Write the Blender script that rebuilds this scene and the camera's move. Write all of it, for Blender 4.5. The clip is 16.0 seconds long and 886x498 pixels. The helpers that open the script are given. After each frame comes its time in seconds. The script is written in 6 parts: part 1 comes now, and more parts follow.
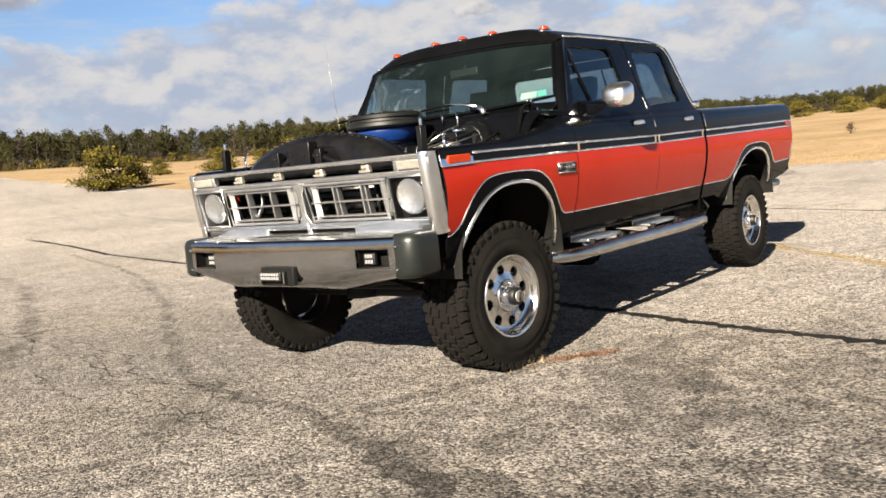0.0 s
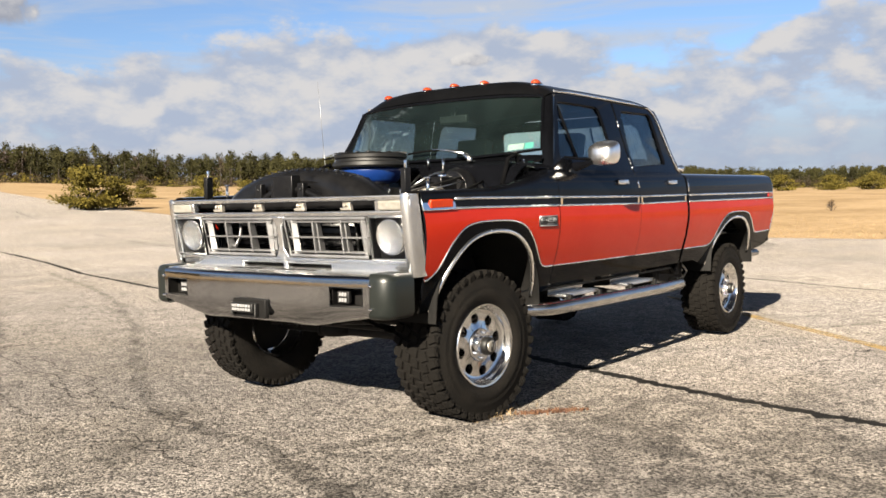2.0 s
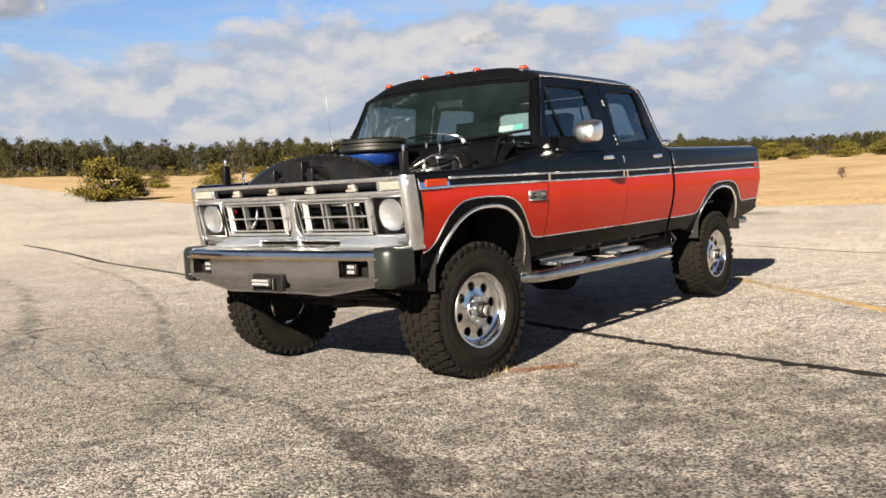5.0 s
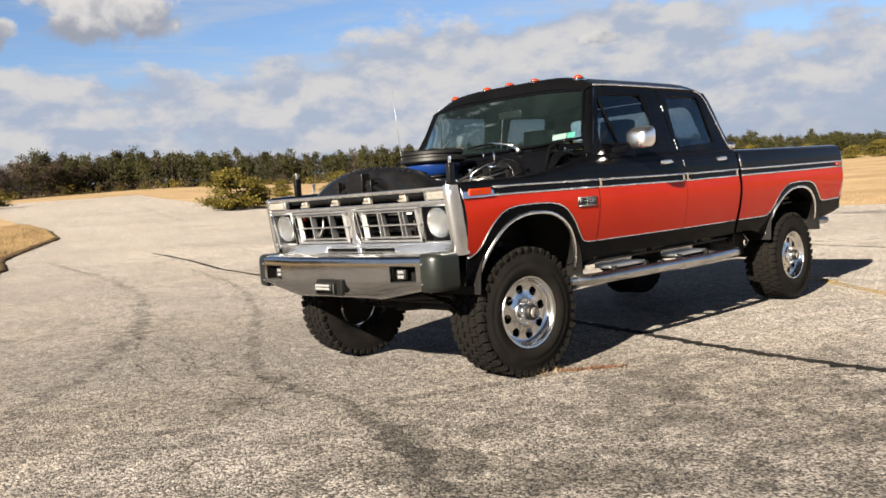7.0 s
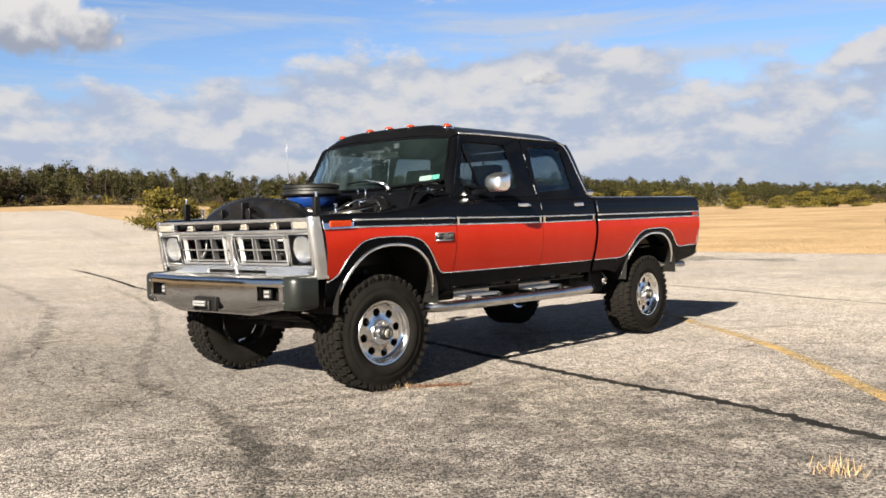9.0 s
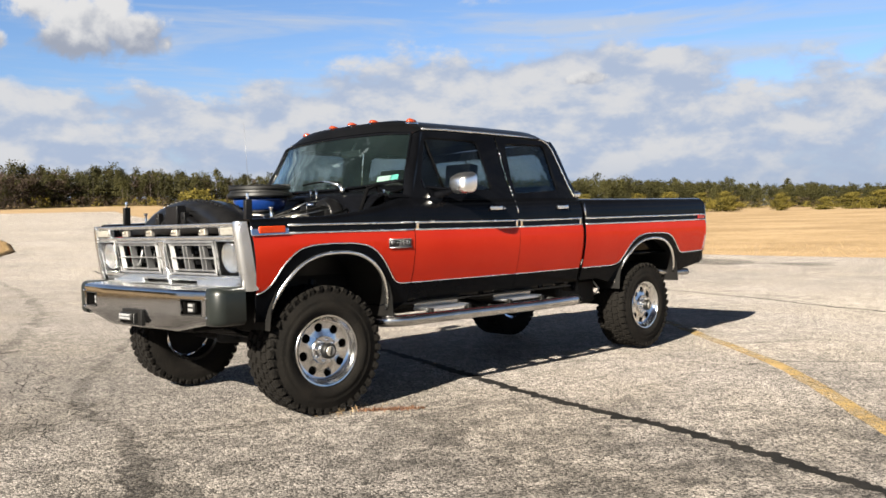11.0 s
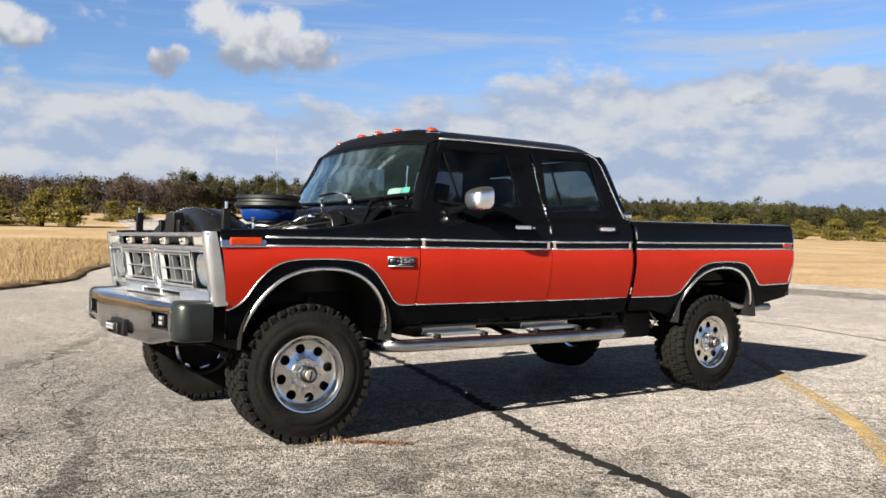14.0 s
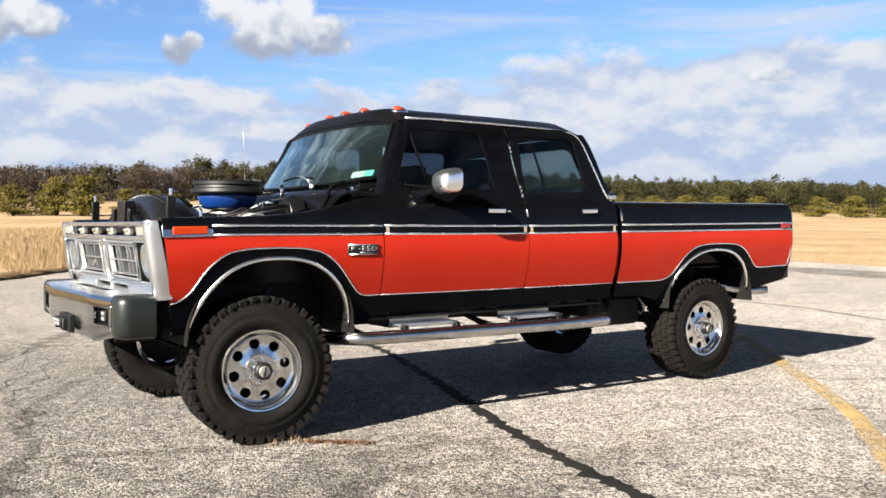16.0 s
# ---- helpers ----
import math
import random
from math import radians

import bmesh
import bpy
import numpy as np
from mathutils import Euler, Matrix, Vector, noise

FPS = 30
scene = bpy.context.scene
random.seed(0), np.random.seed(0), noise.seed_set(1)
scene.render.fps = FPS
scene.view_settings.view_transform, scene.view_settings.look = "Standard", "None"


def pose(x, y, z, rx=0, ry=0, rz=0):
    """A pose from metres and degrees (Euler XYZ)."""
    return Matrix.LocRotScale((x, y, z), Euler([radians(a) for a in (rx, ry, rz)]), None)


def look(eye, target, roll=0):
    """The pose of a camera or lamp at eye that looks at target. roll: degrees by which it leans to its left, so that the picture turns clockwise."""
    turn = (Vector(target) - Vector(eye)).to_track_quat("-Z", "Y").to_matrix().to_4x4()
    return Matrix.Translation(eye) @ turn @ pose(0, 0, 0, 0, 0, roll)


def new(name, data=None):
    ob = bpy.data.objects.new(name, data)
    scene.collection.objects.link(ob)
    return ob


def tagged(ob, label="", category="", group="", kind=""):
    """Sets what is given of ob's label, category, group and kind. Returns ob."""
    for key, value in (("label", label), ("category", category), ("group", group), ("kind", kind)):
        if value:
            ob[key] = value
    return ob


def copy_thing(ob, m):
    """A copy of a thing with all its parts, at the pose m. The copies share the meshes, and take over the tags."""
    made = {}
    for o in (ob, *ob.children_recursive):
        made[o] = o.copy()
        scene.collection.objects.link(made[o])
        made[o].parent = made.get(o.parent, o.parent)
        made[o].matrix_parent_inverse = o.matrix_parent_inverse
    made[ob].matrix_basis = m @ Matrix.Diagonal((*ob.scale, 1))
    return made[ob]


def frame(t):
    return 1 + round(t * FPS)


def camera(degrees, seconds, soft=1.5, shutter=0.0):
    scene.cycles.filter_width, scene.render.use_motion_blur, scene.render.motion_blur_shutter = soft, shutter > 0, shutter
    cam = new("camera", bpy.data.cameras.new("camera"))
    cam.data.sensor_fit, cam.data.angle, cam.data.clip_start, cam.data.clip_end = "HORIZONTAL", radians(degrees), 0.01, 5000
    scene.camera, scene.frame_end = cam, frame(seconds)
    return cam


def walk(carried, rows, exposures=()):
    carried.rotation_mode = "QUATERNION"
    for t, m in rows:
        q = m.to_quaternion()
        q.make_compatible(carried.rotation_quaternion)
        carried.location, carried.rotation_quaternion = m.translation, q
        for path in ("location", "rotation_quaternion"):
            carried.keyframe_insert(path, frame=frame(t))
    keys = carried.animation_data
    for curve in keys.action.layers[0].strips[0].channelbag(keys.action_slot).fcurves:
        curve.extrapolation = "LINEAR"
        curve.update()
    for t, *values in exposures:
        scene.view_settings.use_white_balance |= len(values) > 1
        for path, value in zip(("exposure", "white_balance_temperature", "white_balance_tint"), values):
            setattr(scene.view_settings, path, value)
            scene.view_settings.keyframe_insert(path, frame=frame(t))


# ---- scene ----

cam = camera(52.0, 16.0, soft=1.6)
WAY = [
    (0, (-4.177, -3.875, 1.218), (-0.308, -0.747, 0.726), -5.50),
    (0.5, (-4.158, -3.871, 1.219), (-0.181, -0.863, 0.862), -1.06),
    (1, (-4.155, -3.859, 1.215), (-0.151, -0.882, 0.896), -0.37),
    (1.5, (-4.153, -3.866, 1.210), (-0.125, -0.915, 0.950), -0.62),
    (2, (-4.144, -3.867, 1.208), (-0.183, -0.825, 0.961), -1.00),
    (2.5, (-4.142, -3.862, 1.203), (-0.155, -0.858, 0.914), -1.23),
    (3, (-4.144, -3.871, 1.209), (-0.140, -0.890, 0.919), -1.62),
    (3.5, (-4.144, -3.880, 1.210), (-0.119, -0.928, 0.929), -2.32),
    (4, (-4.454, -4.078, 1.205), (-0.448, -1.099, 0.932), -2.22),
    (4.2, (-4.441, -4.066, 1.207), (-0.484, -1.027, 0.883), -2.53),
    (6.3, (-4.628, -4.739, 1.181), (-0.809, -1.527, 0.864), -3.23),
    (6.5, (-4.555, -4.750, 1.186), (-0.909, -1.344, 0.869), -2.85),
    (7, (-4.430, -4.805, 1.204), (-0.967, -1.209, 0.911), -4.08),
    (7.5, (-4.206, -4.775, 1.182), (-0.490, -1.442, 0.891), -2.23),
    (8, (-4.681, -5.300, 1.221), (-0.794, -2.155, 1.141), -1.29),
    (8.5, (-4.419, -5.338, 1.207), (-0.650, -2.053, 1.194), -0.18),
    (9, (-4.581, -5.692, 1.192), (-0.870, -2.343, 1.055), -1.40),
    (9.2, (-4.458, -5.665, 1.195), (-0.774, -2.289, 1.017), -1.42),
    (11.3, (-3.587, -5.678, 1.213), (-0.113, -2.083, 1.121), -1.25),
    (11.5, (-3.530, -5.958, 1.217), (-0.178, -2.249, 1.122), -1.77),
    (12, (-3.261, -6.037, 1.213), (0.014, -2.261, 1.115), -0.67),
    (12.5, (-3.035, -5.959, 1.213), (0.129, -2.088, 1.129), -0.42),
    (13, (-2.802, -6.123, 1.241), (0.212, -2.135, 1.353), 0.34),
    (13.5, (-2.751, -6.041, 1.210), (0.279, -2.065, 1.329), -0.09),
    (14, (-2.552, -5.882, 1.217), (0.367, -1.823, 1.186), 0.93),
    (14.5, (-2.336, -5.811, 1.209), (0.514, -1.706, 1.038), -0.65),
    (15, (-2.169, -5.787, 1.233), (0.599, -1.629, 1.012), -0.69),
    (15.5, (-2.169, -5.752, 1.233), (0.586, -1.585, 1.007), 0.20),
    (16, (-2.089, -5.774, 1.235), (0.755, -1.664, 1.110), 0.07),
]
EXPOSURE = [(0.0, 2.27, 6620, 10), (4.2, 2.27, 6620, 10), (6.5, 2.19, 6600, 10), (9.2, 2.30, 6430, 10), (11.5, 2.30, 6250, 9), (12.2, 2.15, 6100, 9), (13.5, 2.21, 6060, 9), (14.5, 2.26, 6080, 9), (15.0, 2.40, 6080, 9), (16.0, 2.50, 6060, 9)]
walk(cam, [(t, look(eye, target, roll)) for t, eye, target, roll in WAY], EXPOSURE)

# ---- daylight ----
SUN_WAY = Vector((-2.70, -0.74, 1.43)).normalized()
SUN_ELEV = math.asin(SUN_WAY.z)
SUN_TURN = math.atan2(SUN_WAY.x, SUN_WAY.y)

sun = new("sun", bpy.data.lights.new("sun", "SUN"))
sun.data.energy, sun.data.angle, sun.data.color = 5.0, radians(0.53), (1.0, 0.90, 0.74)
sun.matrix_world = look(SUN_WAY * 50, (0, 0, 0))


class Nodes:
    """Short hand for building node trees."""

    def __init__(self, tree):
        self.tree = tree
        tree.nodes.clear()

    def add(self, kind, links=None, **values):
        node = self.tree.nodes.new(kind)
        for key, value in values.items():
            if key == "op":
                node.operation = value
            elif key == "blend":
                node.blend_type = value
            elif key == "dtype":
                node.data_type = value
            elif key == "sky":
                node.sky_type = value
            elif key == "feature":
                node.feature = value
        for key, value in (links or {}).items():
            socket = node.inputs[key]
            if isinstance(value, bpy.types.NodeSocket):
                self.tree.links.new(value, socket)
            else:
                socket.default_value = value
        return node

    def math(self, op, a, b=0.0, c=0.0, clamp=False):
        node = self.add("ShaderNodeMath", {0: a, 1: b, 2: c}, op=op)
        node.use_clamp = clamp
        return node.outputs[0]

    def noise(self, vector, scale, detail=4.0, rough=0.55, distortion=0.0):
        return self.add("ShaderNodeTexNoise", {"Vector": vector, "Scale": scale, "Detail": detail, "Roughness": rough, "Distortion": distortion}).outputs["Fac"]

    def steps(self, value, low, high, a=0.0, b=1.0):
        node = self.add("ShaderNodeMapRange", {"Value": value, "From Min": low, "From Max": high, "To Min": a, "To Max": b})
        node.interpolation_type = "SMOOTHSTEP"
        return node.outputs["Result"]

    def mix(self, fac, a, b, blend="MIX"):
        node = self.tree.nodes.new("ShaderNodeMix")
        node.data_type, node.blend_type = "RGBA", blend
        for k, v in ((0, fac), (6, a), (7, b)):
            if isinstance(v, bpy.types.NodeSocket):
                self.tree.links.new(v, node.inputs[k])
            elif k == 0:
                node.inputs[k].default_value = v
            else:
                node.inputs[k].default_value = (*v[:3], 1.0)
        return node.outputs[2]


def build_world():
    world = bpy.data.worlds.new("sky")
    scene.world = world
    world.use_nodes = True
    n = Nodes(world.node_tree)
    sky = n.add("ShaderNodeTexSky", sky="NISHITA")
    sky.sun_disc, sky.sun_elevation, sky.sun_rotation = False, SUN_ELEV, SUN_TURN
    sky.air_density, sky.dust_density, sky.ozone_density = 1.0, 0.3, 1.5
    way = n.add("ShaderNodeTexCoord").outputs["Generated"]
    split = n.add("ShaderNodeSeparateXYZ", {0: way})
    x, y, z = split.outputs
    up = n.math("MAXIMUM", z, 0.0)
    # a low band of heaped cloud, lit from the sun's side, with clear sky over it
    puff_at = n.add("ShaderNodeVectorMath", {0: way, 1: (1.0, 1.0, 1.9)}, op="MULTIPLY").outputs[0]
    broad = n.noise(puff_at, 4.6, 3.0, 0.5, 0.2)
    puffs = n.noise(puff_at, 13.0, 9.0, 0.58, 0.1)
    body = n.math("ADD", n.math("MULTIPLY", broad, 0.5), n.math("MULTIPLY", puffs, 0.5))
    toward = n.add("ShaderNodeVectorMath", {0: way, 1: (math.sin(radians(68)), math.cos(radians(68)), 0.0)}, op="DOT_PRODUCT").outputs["Value"]
    top = n.steps(toward, 0.80, 0.97, 0.150, 0.182)
    over = n.math("SUBTRACT", up, top)
    cover = n.steps(over, -0.035, 0.035, 0.36, 0.60)
    # the half of the sky that holds the sun is clear
    clear_side = n.add("ShaderNodeVectorMath", {0: way, 1: (0.70, 0.714, 0.0)}, op="DOT_PRODUCT").outputs["Value"]
    cover = n.math("ADD", cover, n.steps(clear_side, 0.45, 0.0, 0.0, 0.4))
    mask = n.steps(n.math("SUBTRACT", body, cover), -0.01, 0.09)
    higher = n.add("ShaderNodeVectorMath", {0: puff_at, 1: (-0.010, -0.004, 0.036)}, op="ADD").outputs[0]
    shade = n.math("SUBTRACT", puffs, n.noise(higher, 13.0, 6.0, 0.56, 0.1))
    lit = n.steps(n.math("ADD", shade, n.math("MULTIPLY", n.math("SUBTRACT", broad, 0.5), 0.25)), -0.13, 0.17)
    low = n.mix(lit, (2.25, 2.62, 3.35), (3.60, 3.57, 3.62))
    tint = n.mix(n.steps(up, 0.0, 0.085), (2.10, 2.46, 3.10), low)
    # thin high streaks
    flat = n.add("ShaderNodeVectorMath", {0: way, 1: (3.2, 3.2, 30.0)}, op="MULTIPLY").outputs[0]
    streak = n.math("MULTIPLY", n.steps(n.noise(flat, 1.0, 6.0, 0.6, 0.5), 0.44, 0.72), 0.8)
    blue = n.mix(1.0, sky.outputs[0], (0.50, 0.575, 0.72), "MULTIPLY")
    blue = n.mix(n.steps(up, 0.16, 0.05), blue, (2.45, 2.9, 3.5))
    blue = n.mix(n.steps(up, 0.26, 0.58), blue, n.mix(1.0, blue, (0.28, 0.165, 0.105), "MULTIPLY"))
    streak = n.math("MULTIPLY", streak, n.steps(up, 0.75, 0.40))
    c = n.mix(streak, blue, (2.95, 3.15, 3.5))
    c = n.mix(mask, c, tint)
    # heaped clouds over the wood, each of several swelling lobes: bearing, height, half width, half height
    ragged = n.math("SUBTRACT", n.noise(way, 22.0, 9.0, 0.60, 0.3), 0.5)
    billow = n.math("SUBTRACT", n.noise(way, 48.0, 5.0, 0.5, 0.0), 0.5)
    for base, lobes in ((10.5, ((24.2, 12.2, 2.7, 2.1), (21.7, 13.2, 1.6, 1.6), (26.9, 11.7, 2.3, 1.3), (23.5, 11.2, 2.3, 1.1), (25.5, 13.2, 1.4, 1.3))), (9.8, ((18.4, 10.5, 1.0, 0.8), (19.2, 11.0, 0.7, 0.6))), (10.2, ((10.4, 11.6, 2.1, 1.3), (8.4, 11.2, 1.8, 1.1))), (7.3, ((54.6, 8.9, 1.2, 0.42), (53.6, 8.8, 0.7, 0.34)))):
        near = None
        for az, el, wide, tall in lobes:
            to = Vector((math.sin(radians(az)), math.cos(radians(az)), math.tan(radians(el)))).normalized()
            off = n.add("ShaderNodeVectorMath", {0: way, 1: tuple(to)}, op="SUBTRACT").outputs[0]
            k = 1.0 / radians(wide)
            off = n.add("ShaderNodeVectorMath", {0: off, 1: (k, k, 1.0 / radians(tall))}, op="MULTIPLY").outputs[0]
            far = n.add("ShaderNodeVectorMath", {0: off}, op="LENGTH").outputs["Value"]
            near = far if near is None else n.math("SMOOTH_MIN", near, far, 0.15)
        edge = n.math("ADD", n.math("MULTIPLY", ragged, 2.3), n.math("MULTIPLY", billow, 0.6))
        heap = n.steps(n.math("ADD", near, edge), 1.16, 0.58)
        height = n.math("MULTIPLY", n.math("SUBTRACT", up, math.sin(radians(base))), 22.0)
        heap_lit = n.steps(n.math("ADD", height, n.math("ADD", n.math("MULTIPLY", ragged, -1.5), n.math("MULTIPLY", billow, -1.3))), 0.1, 0.95)
        c = n.mix(heap, c, n.mix(heap_lit, (1.85, 2.0, 2.4), (4.0, 3.9, 3.82)))
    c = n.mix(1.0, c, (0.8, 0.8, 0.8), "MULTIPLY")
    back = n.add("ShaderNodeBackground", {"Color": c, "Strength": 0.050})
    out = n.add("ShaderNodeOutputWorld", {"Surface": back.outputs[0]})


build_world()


# ---- materials ----
def material(name):
    m = bpy.data.materials.new(name)
    m.use_nodes = True
    return m, Nodes(m.node_tree)


def surface(name, a, b, scale=6.0, rough=0.5, metal=0.0, bump=0.0, bump_scale=60.0, coat=0.0, rough_spread=0.08, spec=0.5, fine=0.25, per_piece=0.0):
    """A principled surface whose colour wanders between a and b at two scales, with fine relief."""
    m, n = material(name)
    at = n.add("ShaderNodeTexCoord").outputs["Object"]
    wide = n.noise(at, scale, 5.0, 0.6)
    grain = n.noise(at, scale * 14, 3.0, 0.6)
    t = n.math("ADD", n.math("MULTIPLY", wide, 1 - fine), n.math("MULTIPLY", grain, fine))
    if per_piece:
        r = n.add("ShaderNodeNewGeometry").outputs["Random Per Island"]
        t = n.math("ADD", t, n.math("MULTIPLY", n.math("SUBTRACT", r, 0.5), per_piece))
    col = n.mix(n.steps(t, 0.32, 0.68), a, b)
    r = n.math("ADD", rough - rough_spread / 2, n.math("MULTIPLY", wide, rough_spread))
    ins = {"Base Color": col, "Roughness": r, "Metallic": metal, "Coat Weight": coat, "Coat Roughness": 0.03, "Specular IOR Level": spec}
    if bump:
        rel = n.add("ShaderNodeBump", {"Strength": bump, "Distance": 0.01, "Height": n.noise(at, bump_scale, 4.0, 0.6)})
        ins["Normal"] = rel.outputs[0]
    p = n.add("ShaderNodeBsdfPrincipled", ins)
    n.add("ShaderNodeOutputMaterial", {"Surface": p.outputs[0]})
    return m


def glass(name, tint, bend=4.2, veil=0.0):
    """Clear tinted glass; one slab is passed twice."""
    m, n = material(name)
    at = n.add("ShaderNodeTexCoord").outputs["Object"]
    clear = n.add("ShaderNodeBsdfTransparent", {"Color": (*tint, 1)})
    shine = n.add("ShaderNodeBsdfGlossy", {"Color": (0.92, 1.0, 0.94, 1), "Roughness": n.math("MULTIPLY", n.noise(at, 3.0), 0.03)})
    facing = n.add("ShaderNodeLayerWeight", {"Blend": 0.5}).outputs["Facing"]
    f = n.math("ADD", 0.03, n.math("MULTIPLY", n.math("POWER", facing, bend), 0.85))
    mixed = n.add("ShaderNodeMixShader", {0: f, 1: clear.outputs[0], 2: shine.outputs[0]})
    # a faint teal diffuse layer, painted in for sky reflected on the pane
    if veil:
        sheen = n.add("ShaderNodeBsdfDiffuse", {"Color": (0.30, 0.46, 0.44, 1)})
        haze = n.steps(n.noise(at, 2.2, 5.0, 0.6, 0.6), 0.25, 0.8, veil * 0.5, veil * 1.6)
        mixed = n.add("ShaderNodeMixShader", {0: haze, 1: mixed.outputs[0], 2: sheen.outputs[0]})
    n.add("ShaderNodeOutputMaterial", {"Surface": mixed.outputs[0]})
    return m


def asphalt_material():
    m, n = material("aged chip asphalt")
    at = n.add("ShaderNodeTexCoord").outputs["Object"]
    chips = n.add("ShaderNodeTexVoronoi", {"Vector": at, "Scale": 88.0})
    tone = n.add("ShaderNodeSeparateColor", {0: chips.outputs["Color"]})
    coarse = n.add("ShaderNodeTexVoronoi", {"Vector": at, "Scale": 37.0})
    tone2 = n.add("ShaderNodeSeparateColor", {0: coarse.outputs["Color"]}).outputs[1]
    speck = n.math("ADD", n.math("MULTIPLY", tone.outputs[0], 0.78), n.math("MULTIPLY", tone2, 0.22))
    stone = n.mix(n.steps(speck, 0.20, 0.84), (0.046, 0.042, 0.039), (0.296, 0.271, 0.250))
    stone = n.mix(n.steps(tone.outputs[2], 0.93, 0.97, 0.0, 0.6), stone, (0.48, 0.45, 0.41))
    wide = n.noise(at, 0.16, 6.0, 0.62, 0.6)
    mid = n.noise(at, 0.9, 5.0, 0.65, 0.3)
    small = n.noise(at, 5.5, 6.0, 0.70, 0.4)
    shade = n.steps(n.math("ADD", n.math("MULTIPLY", wide, 0.6), n.math("MULTIPLY", mid, 0.4)), 0.34, 0.68, 0.90, 1.25)
    # older, darker paving on the near side of the curved seam, breaking up into blotches
    place = n.add("ShaderNodeSeparateXYZ", {0: at})
    across = n.math("ADD", n.math("MULTIPLY", place.outputs[0], -0.55), n.math("MULTIPLY", place.outputs[1], -0.83))
    across = n.math("ADD", across, n.math("MULTIPLY", n.math("SUBTRACT", n.noise(at, 0.45, 6.0, 0.66, 0.7), 0.5), 7.0))
    old = n.steps(across, -0.5, 2.8)
    blotch = n.steps(n.math("ADD", n.math("MULTIPLY", n.noise(at, 1.7, 6.0, 0.68, 0.8), 0.75), n.math("MULTIPLY", small, 0.25)), 0.42, 0.60)
    shade = n.math("MULTIPLY", shade, n.math("SUBTRACT", 1.0, n.math("MULTIPLY", old, n.math("ADD", 0.25, n.math("MULTIPLY", blotch, 0.42)))))
    tar = n.steps(n.noise(at, 0.55, 7.0, 0.70, 1.0), 0.56, 0.70)
    shade = n.math("MULTIPLY", shade, n.math("SUBTRACT", 1.0, n.math("MULTIPLY", tar, 0.30)))
    shade = n.math("MULTIPLY", shade, n.steps(small, 0.36, 0.64, 1.12, 0.80))
    # a broad darker area with a ragged edge, a few metres across
    spot = n.add("ShaderNodeVectorMath", {0: at, 1: (-0.8, 2.0, 0.0)}, op="SUBTRACT").outputs[0]
    reach = n.add("ShaderNodeVectorMath", {0: spot}, op="LENGTH").outputs["Value"]
    reach = n.math("ADD", reach, n.math("MULTIPLY", n.math("SUBTRACT", n.noise(at, 0.7, 6.0, 0.66, 0.8), 0.5), 5.0))
    shade = n.math("MULTIPLY", shade, n.steps(reach, 1.0, 4.2, 0.74, 0.99))
    # a patch where the surface is paler, its edge broken by noise
    bare = n.add("ShaderNodeVectorMath", {0: at, 1: (-2.6, -0.9, 0.0)}, op="SUBTRACT").outputs[0]
    bare = n.add("ShaderNodeVectorMath", {0: bare}, op="LENGTH").outputs["Value"]
    bare = n.math("ADD", bare, n.math("MULTIPLY", n.math("SUBTRACT", n.noise(at, 1.1, 6.0, 0.66, 0.6), 0.5), 2.2))
    shade = n.math("MULTIPLY", shade, n.steps(bare, 0.5, 1.7, 1.34, 1.0))
    # paving paler away to the rear, the change broken up by noise
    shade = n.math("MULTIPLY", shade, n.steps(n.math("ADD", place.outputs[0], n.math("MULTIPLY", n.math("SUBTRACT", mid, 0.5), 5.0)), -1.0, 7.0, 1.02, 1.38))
    # the paler cast of worn binder
    pale = n.mix(n.steps(n.noise(at, 0.33, 5.0, 0.6, 0.4), 0.42, 0.64), (1.0, 0.985, 0.985), (1.04, 1.01, 0.965))
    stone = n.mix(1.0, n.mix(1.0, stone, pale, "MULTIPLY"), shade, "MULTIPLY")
    pits = n.steps(n.noise(at, 130.0, 2.0, 0.6), 0.56, 0.66)
    stone = n.mix(n.math("MULTIPLY", pits, 0.75), stone, (0.014, 0.013, 0.012))
    relief = n.math("ADD", n.math("MULTIPLY", chips.outputs["Distance"], -0.8), n.math("MULTIPLY", mid, 0.5))
    rel = n.add("ShaderNodeBump", {"Strength": 0.55, "Distance": 0.014, "Height": relief})
    p = n.add("ShaderNodeBsdfPrincipled", {"Base Color": stone, "Roughness": 0.88, "Normal": rel.outputs[0], "Specular IOR Level": 0.2})
    n.add("ShaderNodeOutputMaterial", {"Surface": p.outputs[0]})
    return m


def worn_mark(name, colour, cover, start=0.40):
    """A stain worn through so that the pavement shows between."""
    m, n = material(name)
    at = n.add("ShaderNodeTexCoord").outputs["Object"]
    worn = n.math("ADD", n.math("MULTIPLY", n.noise(at, 1.6, 4.0, 0.6), 0.6), n.math("MULTIPLY", n.noise(at, 60.0, 3.0, 0.6), 0.4))
    p = n.add("ShaderNodeBsdfPrincipled", {"Base Color": (*colour, 1), "Roughness": 0.85, "Specular IOR Level": 0.3, "Alpha": n.steps(worn, start, start + 0.34, 0.0, cover)})
    n.add("ShaderNodeOutputMaterial", {"Surface": p.outputs[0]})
    return m


